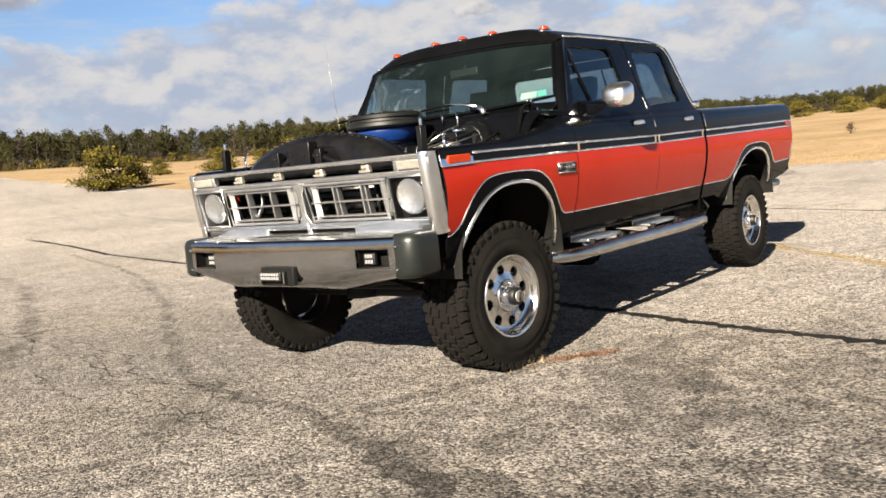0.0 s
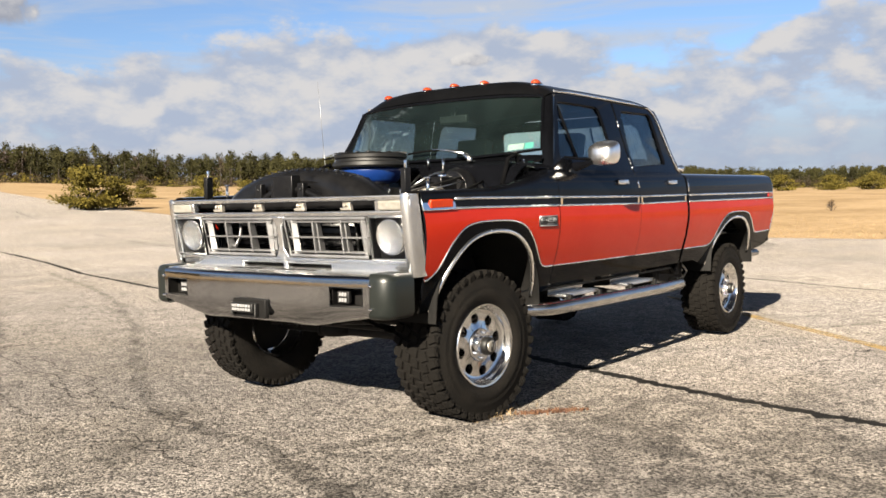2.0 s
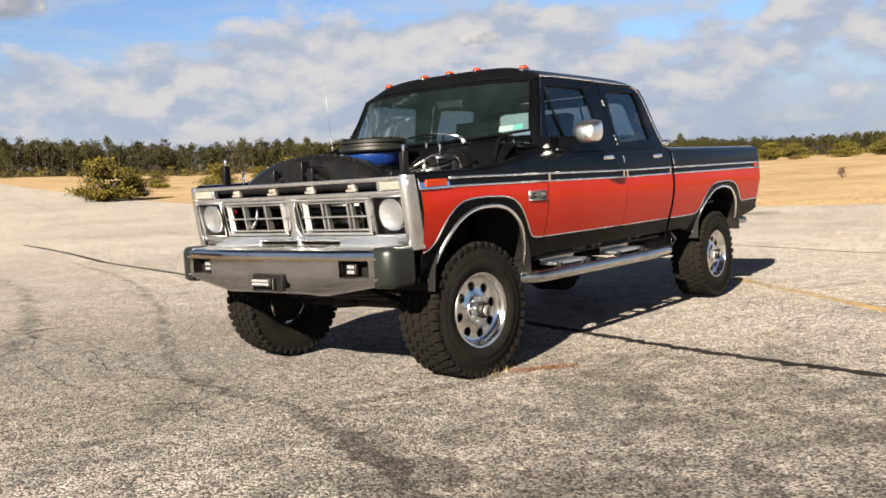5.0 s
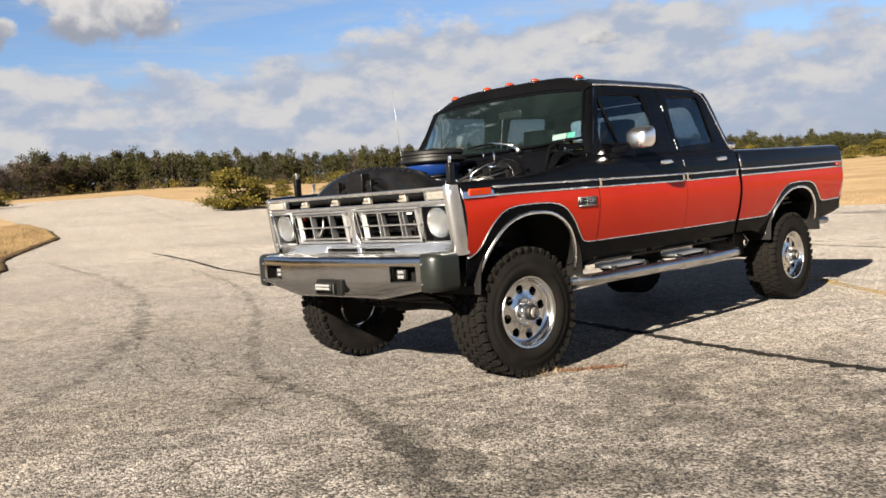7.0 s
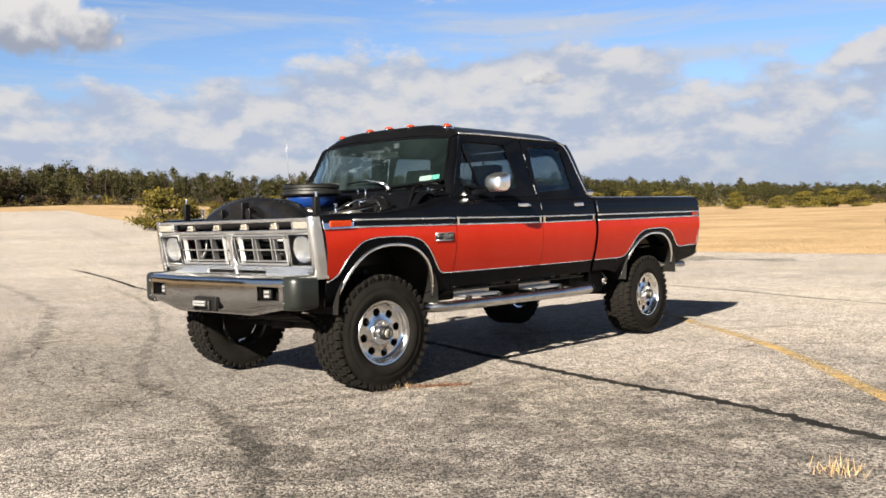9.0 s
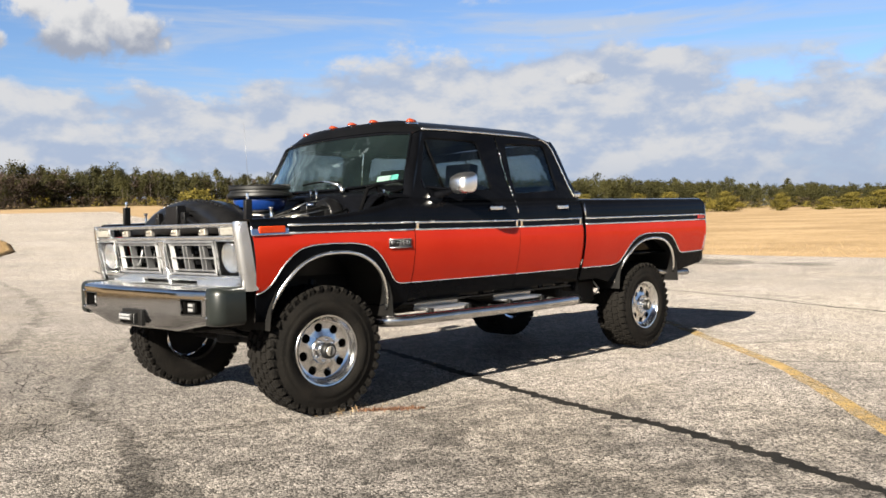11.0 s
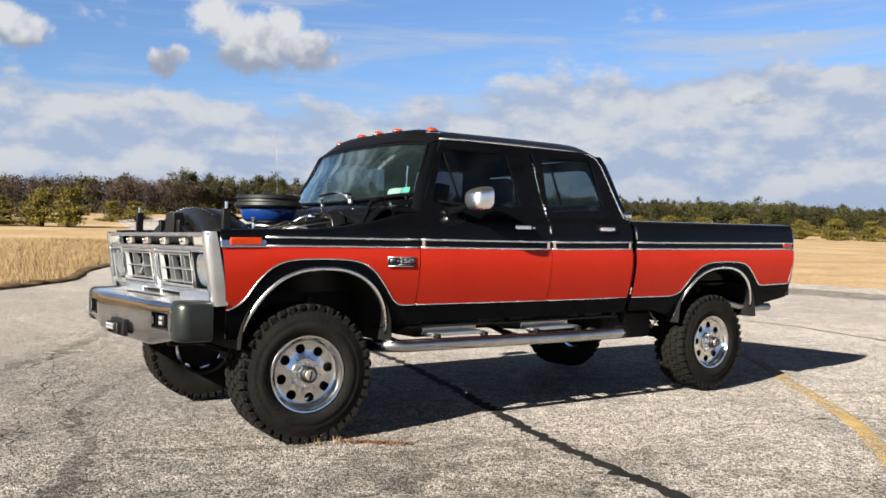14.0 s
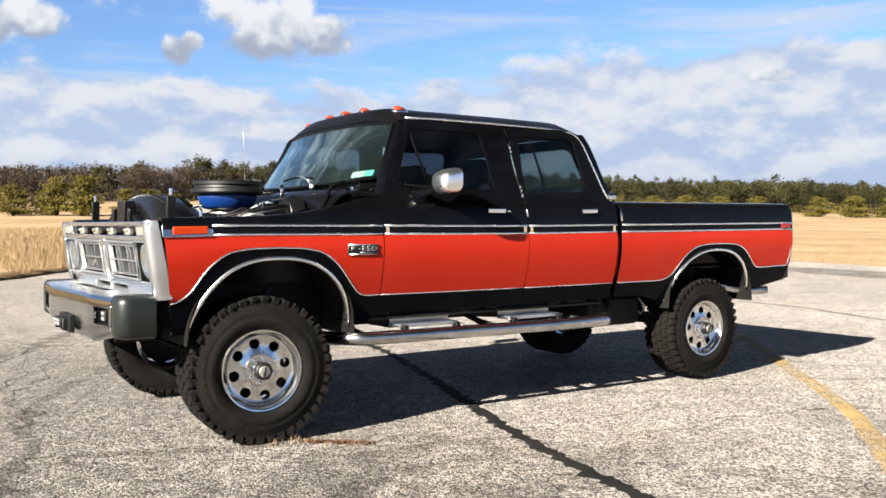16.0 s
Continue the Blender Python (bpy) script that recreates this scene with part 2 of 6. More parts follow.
def leaf_material(name, dark, light, spread=0.9):
    m, n = material(name)
    geo = n.add("ShaderNodeNewGeometry")
    at = n.add("ShaderNodeTexCoord").outputs["Object"]
    r = geo.outputs["Random Per Island"]
    patch = n.noise(at, 0.12, 3.0)
    t = n.math("ADD", n.math("MULTIPLY", r, spread * 0.55), n.math("MULTIPLY", n.steps(patch, 0.35, 0.65), 0.45), clamp=True)
    col = n.mix(t, dark, light)
    p = n.add("ShaderNodeBsdfPrincipled", {"Base Color": col, "Roughness": 0.75, "Specular IOR Level": 0.2})
    through_leaf = n.add("ShaderNodeBsdfTranslucent", {"Color": col})
    mixed = n.add("ShaderNodeMixShader", {0: 0.3, 1: p.outputs[0], 2: through_leaf.outputs[0]})
    n.add("ShaderNodeOutputMaterial", {"Surface": mixed.outputs[0]})
    return m


BLACK = surface("gloss black paint", (0.0014, 0.0015, 0.0019), (0.0024, 0.0026, 0.0034), 3.0, 0.05, spec=0.10, rough_spread=0.03)
ROOF = surface("satin black roof paint", (0.0016, 0.0017, 0.0020), (0.0028, 0.0029, 0.0034), 3.0, 0.36, spec=0.10, rough_spread=0.06)
RED = surface("orange red paint", (0.280, 0.0125, 0.0045), (0.305, 0.0160, 0.0058), 2.0, 0.12, spec=0.13, rough_spread=0.05)
LOWER = surface("dark blue-black lower paint", (0.0011, 0.0014, 0.0022), (0.0021, 0.0026, 0.0037), 4.0, 0.07, spec=0.04, rough_spread=0.05)
CHROME = surface("bright chrome", (0.78, 0.78, 0.78), (0.86, 0.86, 0.86), 9.0, 0.08, 1.0, 0.01, 80.0)
ALU = surface("brushed aluminium trim", (0.62, 0.62, 0.62), (0.76, 0.76, 0.76), 12.0, 0.3, 1.0, 0.04, 160.0)
MIRROR = surface("sunlit mirror chrome", (0.90, 0.90, 0.90), (0.96, 0.96, 0.96), 12.0, 0.28, 1.0, 0.05, 30.0)
DULL = surface("dull black window channel", (0.0016, 0.0016, 0.0018), (0.003, 0.003, 0.0034), 12.0, 0.9, 0.0, 0.05, 90.0, spec=0.02)
BRIGHT = surface("bright trim metal", (0.80, 0.80, 0.79), (0.90, 0.90, 0.89), 20.0, 0.26, 1.0, 0.02, 120.0)
SHELL = surface("silver anodised grille metal", (0.54, 0.546, 0.560), (0.65, 0.656, 0.668), 5.0, 0.26, 0.975, 0.03, 120.0)
INSERT = surface("dull silver grille insert", (0.24, 0.24, 0.246), (0.33, 0.33, 0.336), 6.0, 0.48, 0.95, 0.03, 120.0)
STEEL = surface("smooth bumper steel", (0.336, 0.342, 0.354), (0.48, 0.486, 0.504), 3.0, 0.10, 1.0, 0.03, 30.0, rough_spread=0.08)
POLISHED = surface("polished wheel alloy", (0.58, 0.58, 0.58), (0.72, 0.72, 0.72), 8.0, 0.15, 1.0, 0.04, 40.0)
TYRE = surface("dusty tyre rubber", (0.0018, 0.0016, 0.0014), (0.0068, 0.0057, 0.0046), 7.0, 0.85, 0.0, 0.5, 70.0, rough_spread=0.15, spec=0.12, fine=0.45)
RUBBER = surface("black rubber", (0.0027, 0.0027, 0.0027), (0.0058, 0.0058, 0.0058), 8.0, 0.5, 0.0, 0.1, 120.0, spec=0.3)
WING = surface("grey green bumper plastic", (0.0054, 0.007, 0.0065), (0.009, 0.0107, 0.0098), 6.0, 0.34, 0.0, 0.05, 150.0, spec=0.35)
UNDER = surface("oily chassis black", (0.0014, 0.0014, 0.0014), (0.0045, 0.004, 0.0036), 9.0, 0.6, 0.0, 0.2, 60.0, spec=0.2)
ENGINE = surface("engine bay black", (0.0018, 0.0018, 0.0022), (0.0054, 0.0054, 0.0058), 9.0, 0.3, 0.0, 0.1, 60.0, spec=0.24)
BLUE = surface("engine blue enamel", (0.0018, 0.0134, 0.0762), (0.0031, 0.0215, 0.112), 6.0, 0.35, 0.0, 0.05, 90.0, 0.2)
CAST = surface("dull cast alloy", (0.34, 0.31, 0.27), (0.52, 0.49, 0.44), 18.0, 0.4, 0.8, 0.2, 140.0)
AMBER = surface("amber lamp plastic", (0.290, 0.0210, 0.003), (0.36, 0.034, 0.0045), 30.0, 0.30, 0.0, 0.1, 200.0, spec=0.2)
ROOF_LAMP = surface("amber roof lamp plastic", (0.17, 0.0200, 0.0050), (0.25, 0.034, 0.008), 30.0, 0.20, 0.0, 0.1, 200.0, 0.6)
MARKER_RED = surface("red lamp plastic", (0.1568, 0.0054, 0.0054), (0.2016, 0.009, 0.009), 30.0, 0.22, 0.0, 0.1, 200.0, 0.6)
STEP_STEEL = surface("dulled step steel", (0.36, 0.36, 0.355), (0.50, 0.498, 0.49), 7.0, 0.22, 1.0, 0.05, 60.0, rough_spread=0.16)
LAMP_WHITE = surface("frosted lamp lens", (0.136, 0.128, 0.112), (0.196, 0.188, 0.168), 40.0, 0.25, 0.0, 0.4, 220.0, 0.2)
LED = surface("white lamp chips", (0.128, 0.128, 0.132), (0.208, 0.208, 0.212), 60.0, 0.2, 0.0, 0.1, 200.0, 0.3)
REFLECT = surface("lamp reflector", (0.70, 0.70, 0.705), (0.95, 0.95, 0.95), 40.0, 0.20, 0.97, 1.0, 45.0)
CABIN = surface("dark cabin trim", (0.0072, 0.0076, 0.0085), (0.0152, 0.0152, 0.0162), 8.0, 0.7, 0.0, 0.2, 90.0)
PAPER = surface("white paper sticker", (0.16, 0.172, 0.164), (0.208, 0.216, 0.208), 20.0, 0.6)
TEAL = surface("teal paper sticker", (0.028, 0.156, 0.14), (0.048, 0.184, 0.164), 20.0, 0.6)
WINDSHIELD = glass("windscreen glass", (0.88, 0.965, 0.945), 1.85, 0.006)
SIDE_GLASS = glass("smoked side glass", (0.48, 0.52, 0.56))
LENS = glass("clear lamp glass", (0.95, 0.95, 0.95))
ASPHALT = asphalt_material()
TAR = surface("old tar filler", (0.006, 0.006, 0.006), (0.015, 0.014, 0.013), 3.0, 0.9, 0.0, 0.3, 60.0, spec=0.08)
STAIN = worn_mark("dark oil-stained joint", (0.0192, 0.0168, 0.0152), 0.52, 0.33)
LANE = worn_mark("older greyer paving", (0.050, 0.048, 0.047), 0.50, 0.28)
SKID = worn_mark("worn tyre mark", (0.0381, 0.0354, 0.0327), 0.36, 0.30)
CRACK = worn_mark("dirt in a crack", (0.0128, 0.0112, 0.0096), 0.65, 0.28)
YELLOW = worn_mark("worn yellow road paint", (0.31, 0.212, 0.080), 0.85, 0.31)
GRASS = surface("dry winter grass", (0.172, 0.118, 0.064), (0.300, 0.218, 0.130), 0.13, 0.95, 0.0, 0.6, 5.0, fine=0.4, spec=0.05)
BLADES = surface("dry grass blades", (0.165, 0.112, 0.060), (0.272, 0.196, 0.112), 0.10, 0.95, 0.0, 0.0, per_piece=0.35, spec=0.05)
PINE = leaf_material("pine needles", (0.0095, 0.0098, 0.0034), (0.0520, 0.0480, 0.0130))
JUNIPER = leaf_material("yellow green needles", (0.0360, 0.0325, 0.0050), (0.1560, 0.1200, 0.0200))
BARE = leaf_material("bare winter twigs", (0.0272, 0.0192, 0.0144), (0.072, 0.0496, 0.0352))
TALL = surface("tall golden dry grass", (0.120, 0.080, 0.040), (0.240, 0.172, 0.094), 0.25, 0.95, per_piece=0.5, spec=0.05)
THATCH = surface("dark matted grass roots", (0.048, 0.033, 0.018), (0.130, 0.088, 0.047), 1.5, 0.95, 0.0, 0.8, 14.0, spec=0.05)
SHRUB = leaf_material("dead brown twigs", (0.012, 0.007, 0.004), (0.045, 0.024, 0.013))
BARK = surface("pine bark", (0.0202, 0.0152, 0.0117), (0.0448, 0.0336, 0.0246), 3.0, 0.9, 0.0, 0.5, 20.0)
RUST = surface("rust brown dead weed", (0.048, 0.0192, 0.0088), (0.1, 0.048, 0.0224), 20.0, 0.9, per_piece=0.6)


# ---- mesh tools ----
def finish(name, bm, mats, parent=None, label="", smooth=35, merge=False):
    if merge:
        bmesh.ops.remove_doubles(bm, verts=bm.verts, dist=1e-5)
        bmesh.ops.recalc_face_normals(bm, faces=bm.faces)
    me = bpy.data.meshes.new(name)
    if smooth:
        for e in bm.edges:
            e.smooth = not (e.is_boundary or len(e.link_faces) == 2 and e.calc_face_angle(0.0) > radians(smooth))
    bm.to_mesh(me)
    bm.free()
    for m in mats if isinstance(mats, (list, tuple)) else [mats]:
        me.materials.append(m)
    if smooth:
        me.polygons.foreach_set("use_smooth", [True] * len(me.polygons))
    ob = new(name, me)
    if parent:
        ob.parent = parent
    if label:
        ob["label"] = label
    return ob


def part(name, bm, mats, parent, label="", smooth=35, bevel=0.0, thick=0.0, rim=0):
    ob = finish(name, bm, mats, parent, label, smooth)
    if thick:
        mod = ob.modifiers.new("thickness", "SOLIDIFY")
        mod.thickness, mod.offset, mod.material_offset_rim = thick, 0.0, rim
    if bevel:
        mod = ob.modifiers.new("edges", "BEVEL")
        mod.width, mod.segments, mod.limit_method, mod.angle_limit = bevel, 2, "ANGLE", radians(40)
    return ob


def box(bm, c, s, rot=None, mat=0):
    m = Matrix.Translation(c) @ (rot.to_4x4() if rot else Matrix.Identity(4)) @ Matrix.Diagonal((*s, 1))
    made = bmesh.ops.create_cube(bm, size=1.0, matrix=m)["verts"]
    for f in {f for v in made for f in v.link_faces}:
        f.material_index = mat
    return made


def rod(bm, p, q, r, r2=None, n=14, mat=0):
    p, q = Vector(p), Vector(q)
    m = Matrix.Translation((p + q) / 2) @ (q - p).to_track_quat("Z", "Y").to_matrix().to_4x4()
    made = bmesh.ops.create_cone(bm, cap_ends=True, segments=n, radius1=r, radius2=r if r2 is None else r2, depth=(q - p).length, matrix=m)["verts"]
    for f in {f for v in made for f in v.link_faces}:
        f.material_index = mat


def tube(bm, pts, r, n=10, mat=0, closed=False):
    pts = [Vector(p) for p in pts]
    rings = []
    for i, p in enumerate(pts):
        a = pts[i - 1] if i or closed else p
        b = pts[(i + 1) % len(pts)] if i + 1 < len(pts) or closed else p
        q = (b - a).to_track_quat("Z", "Y")
        rad = r[i] if isinstance(r, (list, tuple)) else r
        rings.append([bm.verts.new(p + q @ Vector((rad * math.cos(k * math.tau / n), rad * math.sin(k * math.tau / n), 0))) for k in range(n)])
    for i in range(len(rings) - (0 if closed else 1)):
        a, b = rings[i], rings[(i + 1) % len(rings)]
        for k in range(n):
            bm.faces.new((a[k], a[(k + 1) % n], b[(k + 1) % n], b[k])).material_index = mat
    if not closed:
        bm.faces.new(rings[0][::-1]).material_index = mat
        bm.faces.new(rings[-1]).material_index = mat


def lathe(bm, prof, n=40, mat=0, centre=(0, 0, 0), axis="y", closed=False):
    """Turns a profile of (along, radius) about an axis."""
    rings = []
    for a, r in prof:
        ring = []
        for k in range(n):
            c, s = r * math.cos(k * math.tau / n), r * math.sin(k * math.tau / n)
            p = (c, a, s) if axis == "y" else (c, s, a) if axis == "z" else (a, c, s)
            ring.append(bm.verts.new(Vector(p) + Vector(centre)))
        rings.append(ring)
    pairs = list(zip(rings, rings[1:])) + ([(rings[-1], rings[0])] if closed else [])
    for a, b in pairs:
        for k in range(n):
            bm.faces.new((a[k], a[(k + 1) % n], b[(k + 1) % n], b[k])).material_index = mat


def prism(bm, poly, put, a, b, mat=0):
    """A polygon of (u, v) drawn out from a to b; put(u, v, w) places it."""
    lo = [bm.verts.new(put(u, v, a)) for u, v in poly]
    hi = [bm.verts.new(put(u, v, b)) for u, v in poly]
    n = len(poly)
    made = [bm.faces.new(lo[::-1]), bm.faces.new(hi)]
    made += [bm.faces.new((lo[k], lo[(k + 1) % n], hi[(k + 1) % n], hi[k])) for k in range(n)]
    for f in made:
        f.material_index = mat


def sheet(bm, rows, mat=lambda i, j: 0):
    """Faces between rows of points; where mat gives None there is a hole."""
    vs = [[bm.verts.new(p) for p in row] for row in rows]
    for i in range(len(vs) - 1):
        for j in range(len(vs[i]) - 1):
            k = mat(i, j)
            if k is not None:
                bm.faces.new((vs[i][j], vs[i][j + 1], vs[i + 1][j + 1], vs[i + 1][j])).material_index = k


def loop4(corners, r, n=8, arc=4):
    """A closed loop of points round a four-cornered shape with rounded corners, alike in count for every shape."""
    pts = []
    c = [Vector(p) for p in corners]
    for k in range(4):
        a, b, d = c[k - 1], c[k], c[(k + 1) % 4]
        e, g = b + (a - b).normalized() * r, b + (d - b).normalized() * r
        for i in range(arc + 1):
            t = i / arc
            pts.append((1 - t) ** 2 * e + 2 * t * (1 - t) * b + t * t * g)
        nxt = d + (b - d).normalized() * r
        for i in range(1, n):
            pts.append(g + (nxt - g) * i / n)
    return pts


def ring(bm, outer, inner, put, mat=0):
    a = [bm.verts.new(put(p)) for p in outer]
    b = [bm.verts.new(put(p)) for p in inner]
    n = len(a)
    for k in range(n):
        bm.faces.new((a[k], a[(k + 1) % n], b[(k + 1) % n], b[k])).material_index = mat


def lerp_table(table, x):
    return float(np.interp(x, [p[0] for p in table], [p[1] for p in table]))


# ---- ground ----
SLOPE = ((-40, 0.024), (-8, 0.024), (2, 0.026), (6, 0.030), (10, 0.039), (20, 0.040), (28, 0.040), (36, 0.033), (48, 0.031), (55, 0.024), (62, 0.0195), (75, 0.018), (120, 0.018))


def rise(x, y):
    """The field climbs gently away from the apron, most of all to the north-east."""
    dx, dy = x + 6.0, y + 7.0
    d = math.hypot(dx, dy)
    s = d - 45.0
    if s <= -20.0:
        return 0.0
    climb = s if s > 20.0 else (s + 20.0) ** 2 / 80.0
    return climb * lerp_table(SLOPE, math.degrees(math.atan2(dx, dy))) * min(1.0, max(0.0, 1.6 - d / 700.0))


# the reach to -300 is unseen paving, added to give the bumper grey reflections
LEFT_EDGE = ((-70, -300), (0, -300), (8, -60), (11, -8), (13, -1.6), (15.3, 0.2), (18, 2.1), (21, 3.9), (26, 5.4), (30, 7.2), (35.5, 10), (42, 13.5), (51, 16.5), (110, 31), (220, 58))
RIGHT_EDGE = ((-70, 21), (0, 23.6), (5, 23.7), (10, 24.9), (20, 27.4), (30, 30), (38, 31.8), (46, 33), (65, 39), (90, 47), (120, 58), (154, 72))


def strip_left(y):
    return lerp_table(LEFT_EDGE, y)


def strip_right(y):
    return lerp_table(RIGHT_EDGE, y)


def build_ground():
    bm = bmesh.new()
    radii = [0.0, 6, 12, 18, 24, 30, 40, 50, 65, 80, 100, 125, 155, 190, 240, 300, 400, 600, 1000, 2000, 4500]
    rows = []
    for r in radii:
        row = []
        for k in range(121):
            a = k * math.tau / 120
            x, y = -6 + r * math.sin(a), -7 + r * math.cos(a)
            row.append((x, y, rise(x, y) - 0.035))
        rows.append(row)
    sheet(bm, rows)
    bmesh.ops.remove_doubles(bm, verts=bm.verts, dist=1e-4)
    bmesh.ops.recalc_face_normals(bm, faces=bm.faces)
    tagged(finish("ground", bm, GRASS, smooth=60), "wide field of dry tan winter grass", "field", kind="structure")
    bm = bmesh.new()
    rows = []
    ys = [-70, -40, -25, -15, -8, -4, 0, 4, 7, 10, 13.6, 17, 20, 24, 30, 36, 42, 49, 57, 66, 74, 86, 100, 114, 130, 150]
    for y in ys:
        a, b = strip_left(y), strip_right(y)
        rows.append([(a + (b - a) * k / 24, y, rise(a + (b - a) * k / 24, y)) for k in range(25)])
    sheet(bm, rows)
    bmesh.ops.recalc_face_normals(bm, faces=bm.faces)
    tagged(finish("pavement", bm, ASPHALT, smooth=60), "old pale chip asphalt apron with stains and cracks", "pavement", kind="structure")


build_ground()


def ribbon(name, pts, width, mat, label, category, z=0.004, rough=0.25, step=0.12, ends=True, ragged=0.0):
    """An uneven strip lying on the pavement along a way of points."""
    path = []
    for (x0, y0), (x1, y1) in zip(pts, pts[1:]):
        n = max(1, int(math.hypot(x1 - x0, y1 - y0) / step))
        path += [Vector((x0 + (x1 - x0) * k / n, y0 + (y1 - y0) * k / n, 0)) for k in range(n)]
    path.append(Vector((*pts[-1], 0)))
    bm = bmesh.new()
    rows = []
    seed = random.random() * 90
    for i, p in enumerate(path):
        a, b = path[max(0, i - 1)], path[min(len(path) - 1, i + 1)]
        side = Vector((-(b - a).y, (b - a).x, 0)).normalized()
        w = width * (1 + rough * 2.2 * noise.noise((i * 0.6, seed, 0))) * (min(1, 0.25 + min(i, len(path) - 1 - i) / 4) if ends else 1) / 2
        w *= 1 + ragged * random.uniform(-0.5, 0.5)
        w2 = w * (1 + ragged * random.uniform(-0.5, 0.6))
        off = width * rough * 2.0 * noise.noise((i * 0.25, seed, 7)) + width * rough * noise.noise((i * 1.1, seed, 3))
        q = p + side * off
        zz = rise(q.x, q.y) + z
        rows.append([(*(q + side * w).xy, zz - 0.003), (*(q + side * w * 0.6).xy, zz), (*(q - side * w2 * 0.6).xy, zz), (*(q - side * w2).xy, zz - 0.003)])
    sheet(bm, rows)
    bmesh.ops.recalc_face_normals(bm, faces=bm.faces)
    ob = finish(name, bm, mat, smooth=50)
    return tagged(ob, label, category, kind="structure")


ribbon("tar_seam", [(9.0, 22.5), (7.1, 16.6), (5.4, 12.2), (4.3, 8.5), (3.2, 4.9), (2.5, 1.78), (1.98, 0.2), (1.57, -0.92), (1.33, -1.6), (1.18, -2.12), (1.02, -2.85), (0.88, -3.3), (0.53, -4.15), (-0.6, -6.6), (-3, -12)], 0.095, TAR, "dark tar-filled joint across the pale asphalt", "tar seam", rough=0.30, step=0.035, ragged=0.55)
ribbon("tar_seam", [(40, 88), (22.8, 45), (13.6, 21.5), (11.0, 14.2), (10.4, 2.7), (9.6, 0.9), (8.6, -1.05), (6.5, -6), (4, -12)], 0.055, TAR, "thin dark joint across the asphalt", "tar seam", rough=0.4)
ribbon("tar_seam", [(8.6, 21.0), (7.1, 16.6), (5.5, 12.4)], 0.09, TAR, "broad tar patch along the joint", "tar seam")
ribbon("yellow_line", [(6.6, 0.85), (5.6, -0.28), (5.0, -0.88), (4.4, -1.52), (3.85, -2.1), (3.3, -2.62), (2.75, -3.05), (1.79, -3.79), (0.5, -4.8), (-3, -7.6), (-7, -10.8)], 0.125, YELLOW, "faded yellow painted guide line on the asphalt", "road marking", rough=0.06)
ribbon("old_lane", [(strip_right(y) - 3.7, y) for y in (-30, -15, -5, 0, 4, 8, 12, 18, 24)], 3.1, LANE, "strip of older greyer paving near the field", "pavement", rough=0.10, step=0.5, ragged=0.15)
for pts, w in (
    ([(-0.9, 0.9), (-0.99, 0.45), (-1.08, -0.15), (-1.21, -0.58), (-1.43, -1.15), (-1.75, -1.77), (-2.05, -2.2), (-2.4, -2.62), (-3.1, -3.3)], 0.11),
    ([(-1.21, -0.6), (-0.98, -0.68), (-0.74, -0.76), (-0.45, -0.9), (-0.2, -0.97), (0.1, -1.05)], 0.12),
    ([(5.8, 22.5), (3.85, 14.8), (2.1, 9.0), (0.6, 5.8), (-0.4, 3.95), (-1.2, 2.75), (-1.95, 1.85), (-2.7, 1.1), (-4.2, -0.2)], 0.16),
    ([(5.4, 13.5), (3.64, 8.9), (2.58, 6.6), (1.1, 4.0), (0.27, 2.8), (-0.5, 1.6), (-1.0, 0.6)], 0.10),
):
    ribbon("tyre_mark", pts, w, SKID if w > 0.15 or w < 0.105 else STAIN, "dark curved rubber and oil mark on asphalt" if 0.105 < w < 0.15 else "faint dark curved rubber mark on asphalt", "tyre mark", rough=0.40, step=0.06, ragged=0.25)
for pts in (
    [(-1.53, -0.4), (-1.46, 0.08), (-1.52, 0.51)], [(-1.13, 0.37), (-0.93, 0.73), (-0.98, 1.32), (-0.59, 2.1), (-0.33, 3.32)],
    [(-1.02, 1.49), (-0.63, 2.48), (-0.34, 4.1), (-0.4, 5.08)], [(-1.13, 2.73), (-0.8, 3.03), (-0.32, 4.08), (0.2, 4.22)],
    [(2.53, -1.99), (2.9, -2.08), (3.31, -2.15), (3.61, -2.2)], [(1.11, -1.89), (1.23, -1.94), (1.19, -2.12)],
    [(-1.48, 1.21), (-1.31, 1.92), (-1.04, 2.51)], [(-1.4, -0.11), (-1.36, 0.59), (-1.22, 1.07)], [(-1.1, 1.43), (-0.92, 1.9), (-0.61, 2.94)],
    [(8.5, 12.4), (10.8, 12.6), (12.5, 14.0)], [(3.7, -2.35), (4.4, -3.1), (5.2, -3.6)], [(6.0, 0.4), (7.0, 0.9), (8.5, 0.6)],
):
    fine = []
    for (x0, y0), (x1, y1) in zip(pts, pts[1:]):
        for k in range(6):
            t = k / 6
            fine.append((x0 + (x1 - x0) * t + random.uniform(-0.05, 0.05), y0 + (y1 - y0) * t + random.uniform(-0.05, 0.05)))
    ribbon("crack", fine + [pts[-1]], 0.009, CRACK, "thin branching crack in the asphalt", "crack", rough=0.6, step=0.05)


